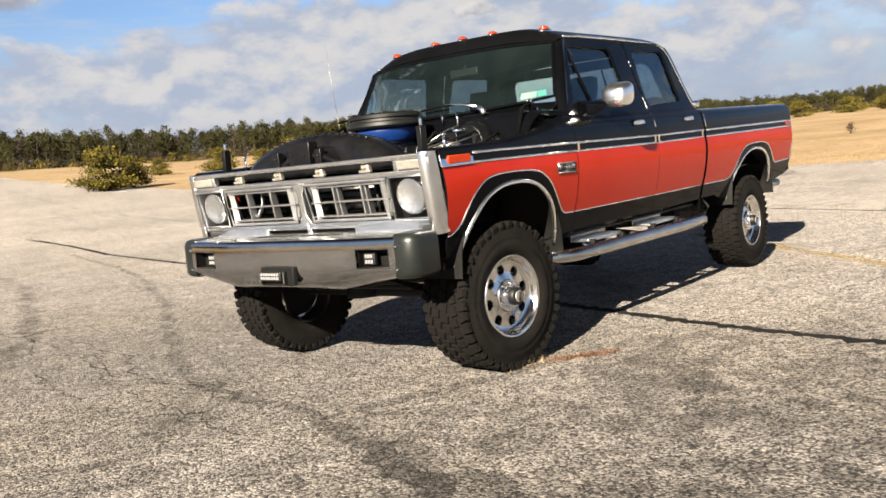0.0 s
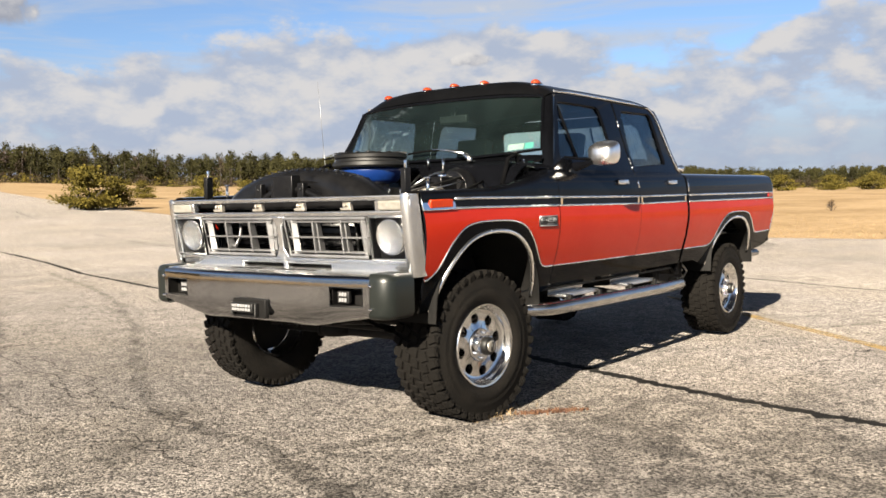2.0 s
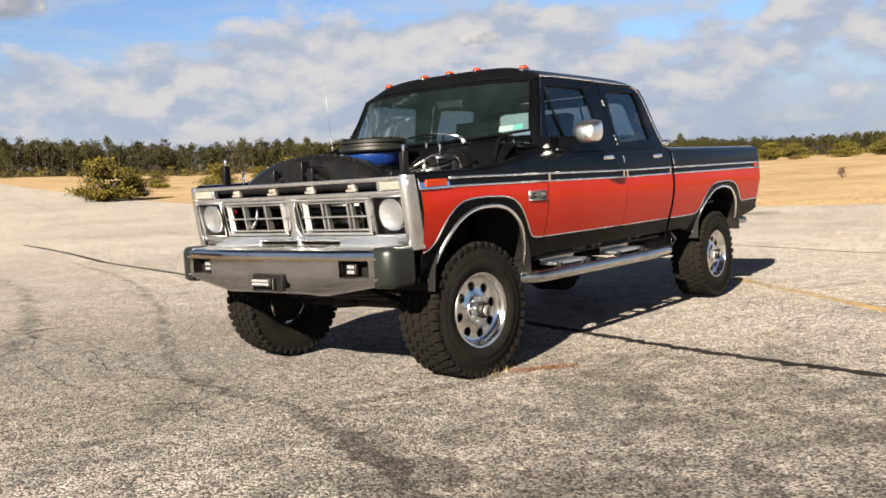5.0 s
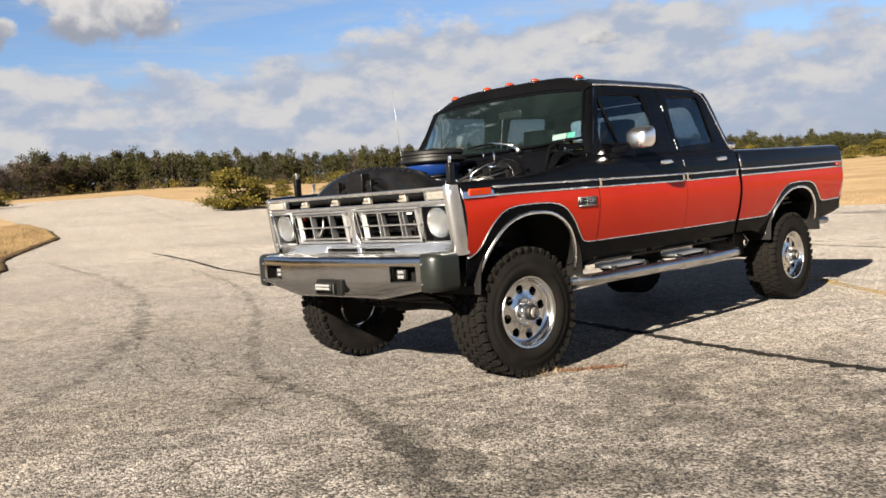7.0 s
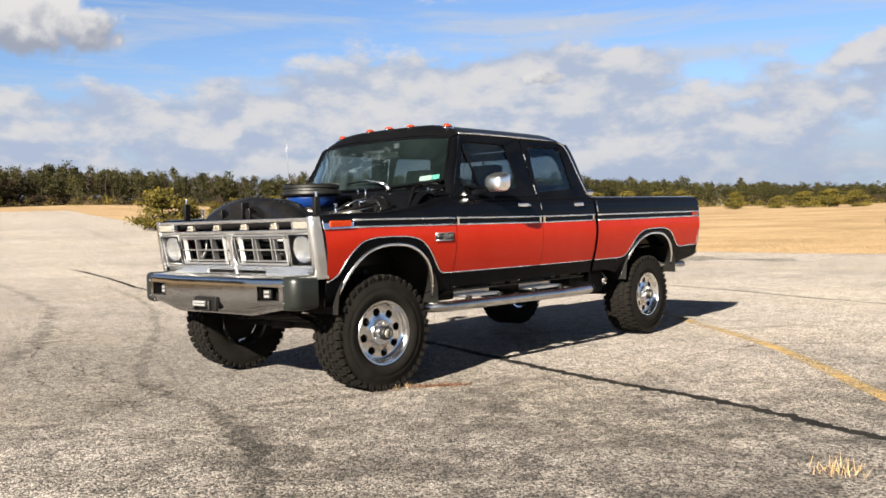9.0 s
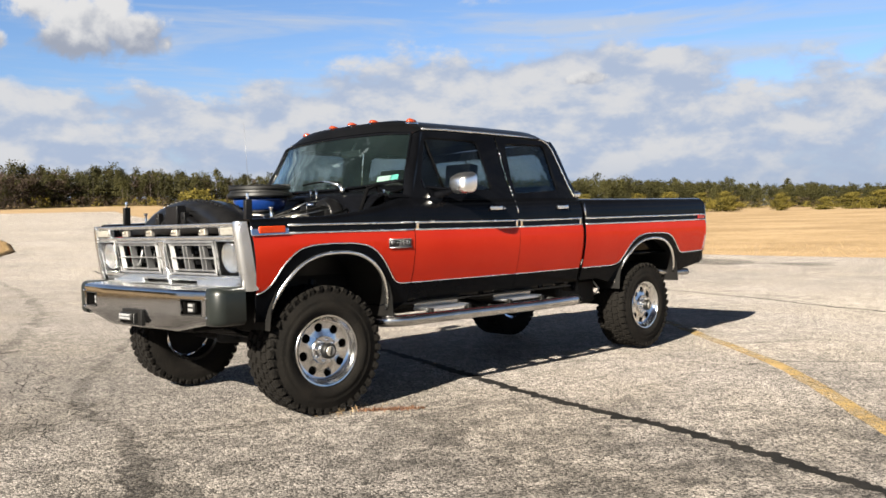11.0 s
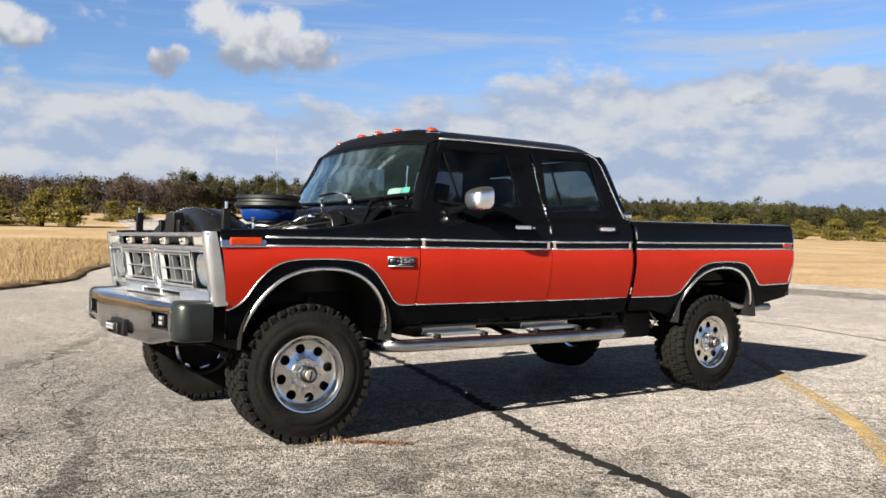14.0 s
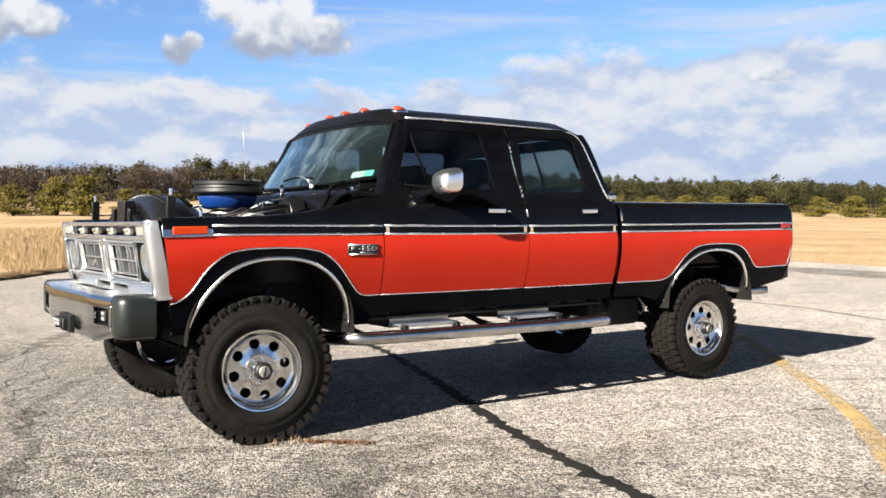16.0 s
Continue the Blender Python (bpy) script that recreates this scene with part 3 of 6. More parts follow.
def blades(name, spots, mat, height, label, category, lean=0.5, width=0.012, kind="stuff", base=-0.03):
    verts, faces = [], []
    for x, y in spots:
        h = height * random.uniform(0.45, 1.25)
        a = random.random() * math.tau
        w = width * random.uniform(0.7, 1.6)
        z = rise(x, y) + base
        lx, ly = random.gauss(0, lean * h * 0.6), random.gauss(0, lean * h * 0.6)
        k = len(verts)
        verts += [(x - w * math.cos(a), y - w * math.sin(a), z), (x + w * math.cos(a), y + w * math.sin(a), z), (x + lx, y + ly, z + h)]
        faces.append((k, k + 1, k + 2))
    me = bpy.data.meshes.new(name)
    me.from_pydata(verts, [], faces)
    me.materials.append(mat)
    return tagged(new(name, me), label, category, kind=kind)


def grass_spots():
    out = []
    while len(out) < 55000:
        u = random.random()
        if u < 0.72:
            y = random.uniform(-25, 50)
            d = abs(random.gauss(0, 1)) * 5 if random.random() < 0.45 else random.uniform(0, 25)
            x = strip_right(y) + d + random.uniform(-0.25, 0.2)
        else:
            y = random.uniform(11, 60)
            x = strip_left(y) - (abs(random.gauss(0, 1)) * 4 if random.random() < 0.6 else random.uniform(0, 30)) + 0.2
        out.append((x, y))
    return out


blades("dry_grass", grass_spots(), BLADES, 0.055, "tangled dry tan grass along the asphalt edge", "grass", lean=1.6, width=0.008)


def tall_spots(count, deep):
    out = []
    while len(out) < count:
        y = random.uniform(11, 62)
        x = strip_left(y) - 0.15 - deep * random.random() ** 1.7
        if noise.noise((x * 0.35, y * 0.35, 4)) > -0.55 + random.random() * 0.5:
            out.append((x, y))
    return out


blades("tall_grass", tall_spots(70000, 16.0), TALL, 0.27, "tall golden dry grass standing beside the pavement", "grass", lean=0.6, width=0.007)
# the low bank of matted roots where the tall grass ends
bm = bmesh.new()
rows = []
for i in range(190):
    y = 11 + i * 0.28
    x = strip_left(y) + 0.18 * noise.noise((y * 1.3, 2, 0)) + 0.25
    h = 0.08 + 0.06 * noise.noise((y * 2.1, 5, 0)) + 0.05 * noise.noise((y * 6.0, 9, 0))
    rows.append([(x, y, rise(x, y) - 0.02), (x - 0.06, y + 0.03, rise(x, y) + h * 0.7), (x - 0.22, y + 0.1, rise(x, y) + h), (x - 0.8, y + 0.3, rise(x, y) + h * 0.8), (x - 1.6, y + 0.6, rise(x, y) - 0.03)])
sheet(bm, rows)
bmesh.ops.recalc_face_normals(bm, faces=bm.faces)
tagged(finish("grass_bank", bm, THATCH, smooth=60), "low dark bank of matted grass along the pavement", "grass edge", kind="structure")


def weed_stalk(x, y, height):
    """A dead standing stalk with a few curled leaves."""
    root = new("dead_weed")
    root.location = (x, y, rise(x, y) - 0.04)
    bm = bmesh.new()
    pts = [(0.02 * math.sin(3 * t), 0.015 * math.cos(4 * t), height * t) for t in np.linspace(0, 1, 8)]
    tube(bm, pts, [0.011 - 0.007 * k / 7 for k in range(8)], 6)
    part("stalk", bm, BARK, root)
    for k in range(11):
        t = random.uniform(0.45, 1.0)
        a = random.random() * math.tau
        p = Vector((0.02 * math.sin(3 * t), 0.015 * math.cos(4 * t), height * t))
        q = p + Vector((math.cos(a), math.sin(a), random.uniform(-0.6, 0.6))) * random.uniform(0.05, 0.10)
        bm = bmesh.new()
        tube(bm, [p, (p + q) / 2 + Vector((0, 0, 0.015)), q], [0.006, 0.016, 0.003], 5)
        part("dead_leaf", bm, RUST, root)
    return tagged(root, "tall dead brown weed stalk standing in dry grass", "weed", "weed stalks in the field")


weed_stalk(1.0, 18.3, 0.95)
weed_stalk(3.6, 26.5, 0.85)


# ---- trees ----
def crown_points(height, spread, count, kind):
    """Clump centres and sizes of an uneven crown."""
    out = []
    tiers = random.randint(5, 8)
    lean = (random.uniform(-0.06, 0.06), random.uniform(-0.06, 0.06))
    low = 0.04 if kind == "bush" else random.choice((0.02, 0.06, 0.15, 0.3))
    arms = []
    for i in range(tiers * (8 if kind == "bush" else 3)):
        f = low + (1 - low) * random.random() ** (1.25 if kind == "bush" else 0.8)
        reach = spread * (1.0 - 0.75 * max(0, f - 0.35) / 0.65) * random.uniform(0.5, 1.05)
        a = random.random() * math.tau
        arms.append((f, reach, a))
    for _ in range(count):
        f, reach, a = random.choice(arms)
        t = random.random() ** 0.6
        x = math.cos(a) * reach * t + random.gauss(0, spread * 0.13) + lean[0] * f * height
        y = math.sin(a) * reach * t + random.gauss(0, spread * 0.13) + lean[1] * f * height
        out.append((x, y, max(0.03 * height, f * height + random.gauss(0, height * 0.04) + t * 0.05 * height)))
    return out


def clump_mesh(points, size, verts, faces, at=(0, 0, 0)):
    """Small ragged leaf sprays of three to five corners round each point."""
    n = len(points)
    c = np.array(points) + np.array(at)
    nrm = np.random.normal(0, 1, (n, 3)) * (1, 1, 0.9) + (0, 0, 0.4)
    nrm /= np.linalg.norm(nrm, axis=1)[:, None]
    u = np.cross(nrm, np.random.normal(0, 1, (n, 3)))
    u /= np.linalg.norm(u, axis=1)[:, None]
    v = np.cross(nrm, u)
    s = size * np.random.uniform(0.5, 1.35, n)
    m = np.random.randint(3, 6, n)
    for i in range(n):
        k = len(verts)
        a = np.arange(m[i]) * math.tau / m[i]
        r = s[i] * np.random.uniform(0.45, 1.0, m[i])
        verts.extend((c[i] + np.outer(r * np.cos(a), u[i]) + np.outer(r * np.sin(a), v[i]) + np.outer(np.random.uniform(-0.2, 0.2, m[i]) * s[i], nrm[i])).tolist())
        faces.append(tuple(range(k, k + m[i])))


def woods(name, mat, trees, size, count, label, kind="tree"):
    verts, faces = [], []
    for x, y, h, w in trees:
        clump_mesh(crown_points(h, w, count if h > 3 else count // 3, kind), size * max(h, 4.0) / 7.0, verts, faces, (x, y, rise(x, y)))
    me = bpy.data.meshes.new(name)
    me.from_pydata(verts, [], faces)
    me.materials.append(mat)
    return tagged(new(name, me), label, "trees", kind="stuff")


def polar(az, d):
    return -6 + d * math.sin(radians(az)), -7 + d * math.cos(radians(az))


# distance and height of the tree line by bearing
WOOD_FAR = ((-40, 150), (0, 195), (17, 205), (24, 255), (36, 265), (48, 250), (58, 255), (66, 265), (80, 250), (120, 220))
WOOD_TALL = ((-40, 9.5), (-5, 9.8), (0, 10.3), (5, 10.6), (9, 7.9), (18, 8.6), (22, 9.6), (29, 9.1), (34, 8.5), (39, 8.9), (44, 8.2), (48, 7.2), (52, 8.0), (57, 8.2), (63, 6.9), (66, 6.4), (70, 5.4), (75, 5.2), (120, 6))
pines, bare, young, fill = [], [], [], []
for i in range(1250):
    az = random.uniform(-35, 95)
    back = random.random()
    d = lerp_table(WOOD_FAR, az) + back * 34
    h = lerp_table(WOOD_TALL, az) * random.uniform(0.66, 1.0) * (1 + 0.16 * back) * (1.0 if random.random() < 0.93 else 1.13)
    x, y = polar(az, d)
    if az < 20 and random.random() < 0.82 or random.random() < 0.05:
        bare.append((x, y, h * 0.9, h * 0.34))
    else:
        pines.append((x, y, h, h * random.uniform(0.27, 0.40)))
for i in range(480):
    az = random.uniform(42, 84)
    x, y = polar(az, lerp_table(WOOD_FAR, az) + random.uniform(-4, 16))
    h = lerp_table(WOOD_TALL, az) * random.uniform(0.7, 0.95)
    pines.append((x, y, h, h * random.uniform(0.34, 0.5)))
for i in range(1300):
    az = random.uniform(-35, 95)
    x, y = polar(az, lerp_table(WOOD_FAR, az) - random.uniform(0, 10))
    (bare if random.random() < 0.72 else young).append((x, y, random.uniform(1.0, 2.8), random.uniform(1.4, 2.8)))
for i in range(260):
    az = random.uniform(-6, 23)
    x, y = polar(az, lerp_table(WOOD_FAR, az) + random.uniform(0, 20))
    h = lerp_table(WOOD_TALL, az) * random.uniform(0.6, 0.85)
    bare.append((x, y, h, h * 0.45))
# close growth that fills the wood between the crowns
for i in range(900):
    az = random.uniform(-35, 95)
    x, y = polar(az, lerp_table(WOOD_FAR, az) + random.uniform(6, 30))
    h = lerp_table(WOOD_TALL, az) * random.uniform(0.70, 0.92)
    (bare if (az < 20 and random.random() < 0.6) or random.random() < 0.22 else fill).append((x, y, h, h * random.uniform(0.5, 0.75)))
woods("pine_thicket", PINE, fill, 0.31, 380, "close dark pine growth within the distant wood", "bush")
woods("pine_wood", PINE, pines, 0.19, 640, "distant line of dark green pine trees")
woods("bare_wood", BARE, bare, 0.17, 300, "bare brown winter trees among the pines")
woods("undergrowth", JUNIPER, young, 0.40, 200, "olive young pines at the foot of the wood", "bush")
# trunks of the far pines
bm = bmesh.new()
for x, y, h, w in pines[:600] + bare[:250]:
    z = rise(x, y)
    rod(bm, (x, y, z - 0.3), (x, y, z + h * 0.8), h * 0.016, h * 0.006, 5)
tagged(finish("wood_trunks", bm, BARK), "thin grey-brown trunks of the distant wood", "tree trunks", kind="stuff")


def bush(az, d, height, spread, mat=None, name="pine_bush", label="low bushy yellow-green young pine in dry grass", count=5600):
    x, y = polar(az, d)
    root = new(name)
    root.location = (x, y, rise(x, y))
    bm = bmesh.new()
    for k in range(5):
        a = random.random() * math.tau
        tip = Vector((math.cos(a) * spread * 0.5, math.sin(a) * spread * 0.5, height * random.uniform(0.45, 0.8)))
        tube(bm, [(0, 0, -0.2), tip * 0.4 + Vector((0, 0, 0.1)), tip], [height * 0.035, height * 0.022, 0.01], 6)
    tube(bm, [(0, 0, -0.2), (0.05, 0, height * 0.5), (0, 0, height * 0.9)], [height * 0.05, height * 0.03, 0.01], 7)
    part("trunk", bm, BARK, root)
    verts, faces = [], []
    clump_mesh(crown_points(height, spread, count, "bush"), 0.021 * (height + spread), verts, faces)
    me = bpy.data.meshes.new("crown")
    me.from_pydata(verts, [], faces)
    me.materials.append(mat or JUNIPER)
    crown = new("crown", me)
    crown.parent = root
    return tagged(root, label, "bush", "bushes at the field's edge")


for az, d, h, w in ((31.2, 78, 3.1, 2.7), (32.6, 82, 2.5, 1.9), (34.2, 118, 2.0, 1.6), (37.6, 112, 2.6, 2.6), (40.1, 117, 2.1, 1.7), (41.9, 118, 3.0, 2.4), (43.3, 120, 3.1, 2.5), (45.5, 150, 2.6, 2.4), (48.3, 150, 2.6, 2.2), (50.2, 160, 2.8, 2.8), (52.0, 165, 2.9, 2.8), (54.2, 170, 3.0, 2.6),
                    (57.5, 180, 3.2, 2.8), (59.4, 182, 3.5, 3.4), (61.2, 184, 3.4, 3.0), (62.6, 186, 3.6, 3.4), (65.6, 188, 3.1, 2.7), (68.0, 190, 2.2, 2.4), (69.4, 190, 2.9, 3.4), (70.8, 190, 3.1, 3.8), (72.2, 188, 2.8, 3.2), (74.9, 188, 2.7, 3.4), (77.0, 186, 2.9, 3.6),
                    (-2.5, 120, 2.9, 2.2), (0.4, 122, 2.6, 2.0), (2.6, 118, 2.9, 2.0), (4.8, 121, 2.7, 2.1), (6.8, 118, 2.9, 2.2), (8.6, 120, 3.0, 2.4), (11.4, 104, 3.0, 2.3), (13.6, 104, 3.6, 2.5), (15.0, 103, 3.9, 2.3), (17.0, 130, 2.6, 2.1), (18.3, 135, 2.7, 2.1)):
    bush(az, d, h, w)
bush(73.4, 66, 0.62, 0.46, SHRUB, "dead_shrub", "small dark dead shrub alone in the field", 900)


# ---- the pickup: x runs to the rear, the driver's side is at negative y ----
truck = tagged(new("pickup_truck"), "lifted black and red crew-cab pickup without its hood, parked on asphalt", "pickup truck")
Y_SIDE = ((0.58, 0.885), (0.66, 0.905), (0.75, 0.932), (0.84, 0.955), (0.95, 0.985), (1.08, 1.008), (1.16, 1.012), (1.235, 1.004), (1.285, 1.004), (1.34, 1.0), (1.40, 0.984), (1.44, 0.955), (1.47, 0.94), (1.58, 0.905), (1.75, 0.865), (1.90, 0.828), (2.0, 0.795))
BELT_LOW, BELT_TOP, TRIM = 1.235, 1.287, 0.84


def ys(z):
    return lerp_table(Y_SIDE, z)


def arch(x, centre, front, rear, base, top, power=2.35):
    u = (x - centre) / (front if x < centre else rear)
    return base + (top - base) * math.sqrt(max(0.0, 1 - abs(u) ** power)) if abs(u) < 1 else base


def front_open(x):
    return arch(x, 0.02, 0.545, 0.545, 0.58, 1.085)


SWELL = ((0.0, 1.0), (0.3, 0.985), (0.5, 0.92), (0.62, 0.80), (0.75, 0.59), (0.87, 0.30), (0.95, 0.13), (1.02, 0.04), (1.12, 0.0), (9, 0.0))


def swell(u):
    """The bow of the painted arch, running out level at both ends."""
    return sum(lerp_table(SWELL, abs(u) + d) for d in (-0.05, -0.025, 0.0, 0.025, 0.05)) / 5


def front_trim(x):
    base = TRIM + (0.022 if x < 0 else 0.0) * min(1.0, -x / 0.4)
    return base + (1.156 - base) * swell((x - 0.005) / 0.60)


def rear_open(x):
    return max(arch(x, 3.745, 0.475, 0.475, 0.60, 1.062), 0.60)


def rear_trim(x):
    base = TRIM if x < 3.765 else 0.905 + (x - 4.2) * 0.02
    return base + (1.122 - base) * swell((x - 3.765) / (0.515 if x < 3.765 else 0.485))


def side_panel(bm, side, xs, low, trim, top, roll=(), y_add=lambda x: 0.0, shift=lambda x, z: 0.0):
    """A painted body side: black sill, red field, black strip between the mouldings, black shoulder."""
    rows = []
    bands = None
    for x in xs:
        lo, tr, hi = low(x), trim(x), top(x)
        zs = list(np.linspace(lo, max(lo + 0.004, tr), 5)) + list(np.linspace(max(lo + 0.004, tr), BELT_LOW, 8))[1:] + [BELT_TOP] + list(np.linspace(BELT_TOP, hi, 5))[1:]
        row = [(x + shift(x, z), side * (ys(z) + y_add(x)), z) for z in zs]
        for inward, drop in roll:
            row.append((x, side * (ys(hi) + y_add(x) - inward), hi - drop))
        rows.append(row)
    sheet(bm, rows, lambda i, j: 1 if j < 4 else 2 if j < 11 else 0)


def spaced(a, b, step):
    n = max(2, int(round((b - a) / step)))
    return [a + (b - a) * k / n for k in range(n + 1)]


def moulding(parent, side, pts, r, name="chrome_moulding", mat=None, y_add=0.004):
    bm = bmesh.new()
    tube(bm, [(x, side * (ys(z) + y_add), z) for x, z in pts], r, 8)
    return part(name, bm, mat or BRIGHT, parent, "thin bright chrome moulding")


PAINT = [BLACK, LOWER, RED]
FENDER_X0, DOOR1, DOOR2, CAB_END, BED0, BED1 = -0.645, 0.820, 1.975, 2.835, 2.862, 4.760

for side in (-1, 1):
    # front fender
    xs = sorted(set(spaced(FENDER_X0, DOOR1 - 0.003, 0.04) + [-0.525, -0.50, 0.545, 0.565]))

    def fender_low(x):
        return max(0.648, front_open(x)) if abs(x - 0.02) < 0.545 else 0.66 if x < 0 else 0.655 + max(0.0, x - 0.66) * 0.35

    def slide(x, z):
        return 0.036 * (1.31 - z) / 0.4 * max(0.0, 1 - (x - FENDER_X0) / 0.30)

    def fender_top(x):
        return 1.315 + 0.115 * min(1, max(0, (x + 0.25) / 0.95)) ** 2.0

    bm = bmesh.new()
    side_panel(bm, side, xs, fender_low, front_trim, fender_top, ((0.015, -0.010), (0.04, -0.012), (0.12, -0.004), (0.17, 0.05)),
               shift=slide)
    fender = part("front_fender", bm, PAINT, truck, "", thick=0.012, rim=-2)
    moulding(fender, side, [(x, front_open(x) + 0.008) for x in spaced(-0.52, 0.56, 0.01) if front_open(x) > 0.645], 0.014, "wheel_arch_trim")
    moulding(fender, side, [(x + slide(x, front_trim(x)), front_trim(x)) for x in spaced(FENDER_X0 + 0.004, DOOR1 - 0.01, 0.02)], 0.006, "lower_moulding")
    moulding(fender, side, [(x, BELT_TOP) for x in spaced(-0.40, DOOR1 - 0.012, 0.2)], 0.0085)
    moulding(fender, side, [(x, BELT_LOW) for x in spaced(-0.40, DOOR1 - 0.012, 0.2)], 0.0085)
    bm = bmesh.new()
    for v in box(bm, (-0.52, side * 1.006, 1.262), (0.25, 0.012, 0.066)):
        v.co.y -= side * 0.25 * (v.co.z - 1.262)
    part("marker_bezel", bm, CHROME, fender, "", bevel=0.004)
    bm = bmesh.new()
    box(bm, (-0.515, side * 1.013, 1.263), (0.175, 0.014, 0.044))
    part("marker_lamp", bm, AMBER, fender, "amber side marker lamp", bevel=0.005)
    bm = bmesh.new()
    box(bm, (0.628, side * 1.012, 1.138), (0.262, 0.018, 0.066))
    badge = part("badge", bm, RUBBER, truck, "dark model badge with a bright rim and bright letter blocks", bevel=0.004)
    bm = bmesh.new()
    tube(bm, [(0.628 + a * 0.128, side * 1.021, 1.138 + b * 0.030) for a, b in ((-1, -1), (1, -1), (1, 1), (-1, 1))], 0.0042, 6, closed=True)
    part("badge_rim", bm, ALU, badge)
    for k, wd in enumerate((0.036, 0.018, 0.040, 0.040, 0.040)):
        bm = bmesh.new()
        x = 0.536 + k * 0.046
        if k == 1:
            box(bm, (x, side * 1.0215, 1.144), (wd, 0.005, 0.007))
        elif k == 0:
            box(bm, (x - 0.014, side * 1.0215, 1.144), (0.008, 0.005, 0.030))
            box(bm, (x + 0.002, side * 1.0215, 1.155), (0.032, 0.005, 0.008))
            box(bm, (x, side * 1.0215, 1.143), (0.026, 0.005, 0.007))
        else:
            for z in (1.132, 1.156) if k == 4 else (1.132, 1.144, 1.156):
                box(bm, (x, side * 1.0215, z), (wd, 0.005, 0.006))
            for a in (-1, 1) if k == 4 else (1 if k == 2 else -1,):
                box(bm, (x + a * (wd / 2 - 0.003), side * 1.0215, 1.150 if k < 4 else 1.144), (0.007, 0.005, 0.018 if k < 4 else 0.030))
            if k < 4:
                box(bm, (x + (-1 if k == 2 else 1) * (wd / 2 - 0.003), side * 1.0215, 1.138), (0.007, 0.005, 0.016))
        part("letter_block", bm, INSERT, badge)
    bm = bmesh.new()
    box(bm, (0.655, side * 1.0215, 1.118), (0.13, 0.003, 0.005))
    part("lettering_bar", bm, INSERT, badge)

    # doors: lower skin, window surround, glass
    def door(name, x0, x1, outer, window, divider=None):
        bm = bmesh.new()
        side_panel(bm, side, spaced(x0 + 0.002, x1 - 0.002, 0.08), lambda x: 0.722, lambda x: TRIM, lambda x: 1.44, y_add=lambda x: 0.0)
        put = lambda p: (p[0], side * ys(p[1]), p[1])
        big, hole = loop4(outer, 0.012), loop4(window, 0.055)
        ring(bm, big, hole, put)
        d = part(name, bm, PAINT, truck, thick=0.016, rim=-2)
        bm = bmesh.new()
        tube(bm, [(p[0], side * (ys(p[1]) - 0.006), p[1]) for p in hole], 0.009, 6, closed=True)
        part("window_seal", bm, BLACK, d)
        bm = bmesh.new()
        mid = Vector((sum(p[0] for p in hole) / len(hole), sum(p[1] for p in hole) / len(hole)))
        vs = [bm.verts.new((p[0], side * (ys(p[1]) - 0.012), p[1])) for p in hole]
        c = bm.verts.new((mid.x, side * (ys(mid.y) - 0.012), mid.y))
        for k in range(len(vs)):
            bm.faces.new((vs[k], vs[(k + 1) % len(vs)], c))
        part("window_glass", bm, SIDE_GLASS, d, "smoked side window", thick=0.004)
        if divider:
            (xa, za), (xb, zb) = divider
            bm = bmesh.new()
            tube(bm, [(xa, side * (ys(za) - 0.004), za), (xb, side * (ys(zb) - 0.004), zb)], 0.008, 8)
            part("window_divider", bm, DULL, d)
        for z in (BELT_TOP, BELT_LOW):
            moulding(d, side, [(x, z) for x in spaced(x0 + 0.008, x1 - 0.008, 0.2)], 0.0085)
        moulding(d, side, [(x, TRIM) for x in spaced(x0 + 0.008, x1 - 0.008, 0.2)], 0.006, "lower_moulding")
        for x in (x0 + 0.028, x1 - 0.030):
            bm = bmesh.new()
            box(bm, (x, side * 1.007, 1.262), (0.026, 0.012, 0.060))
            part("moulding_clip", bm, CHROME, d, bevel=0.003)
        bm = bmesh.new()
        sheet(bm, [[(x, side * (ys(z) - 0.045), z) for z in np.linspace(0.68, 1.49, 6)] for x in (x0 + 0.03, (x0 + x1) / 2, x1 - 0.03)])
        part("door_card", bm, CABIN, d, thick=0.012)
        # raised edge of the door at its rear
        bm = bmesh.new()
        tube(bm, [(x1 - 0.055 + (1.2 - z) * 0.03, side * (ys(z) - 0.004), z) for z in np.linspace(0.86, 1.225, 8)], 0.011, 6)
        part("door_crease", bm, RED, d)
        return d

    d1 = door("front_door", DOOR1, DOOR2, ((0.835, 1.442), (1.962, 1.442), (1.905, 1.978), (1.090, 1.975)), ((0.960, 1.500), (1.755, 1.495), (1.690, 1.930), (1.118, 1.930)), ((1.215, 1.495), (1.125, 1.90)))
    d2 = door("rear_door", DOOR2, CAB_END - 0.02, ((1.985, 1.442), (2.785, 1.442), (2.600, 1.962), (1.930, 1.978)), ((2.005, 1.470), (2.590, 1.500), (2.540, 1.935), (2.020, 1.928)))
    for d, hx in ((d1, 1.700), (d2, 2.540)):
        bm = bmesh.new()
        box(bm, (hx, side * 1.008, 1.378), (0.145, 0.030, 0.030))
        handle = part("door_handle", bm, CHROME, d, "chrome pull handle", bevel=0.009)
        bm = bmesh.new()
        box(bm, (hx, side * 0.989, 1.352), (0.155, 0.010, 0.042))
        part("handle_recess", bm, RUBBER, d, bevel=0.004)
    bm = bmesh.new()
    rod(bm, (1.812, side * 0.975, 1.366), (1.812, side * 1.0, 1.366), 0.015)
    part("lock", bm, CHROME, d1)
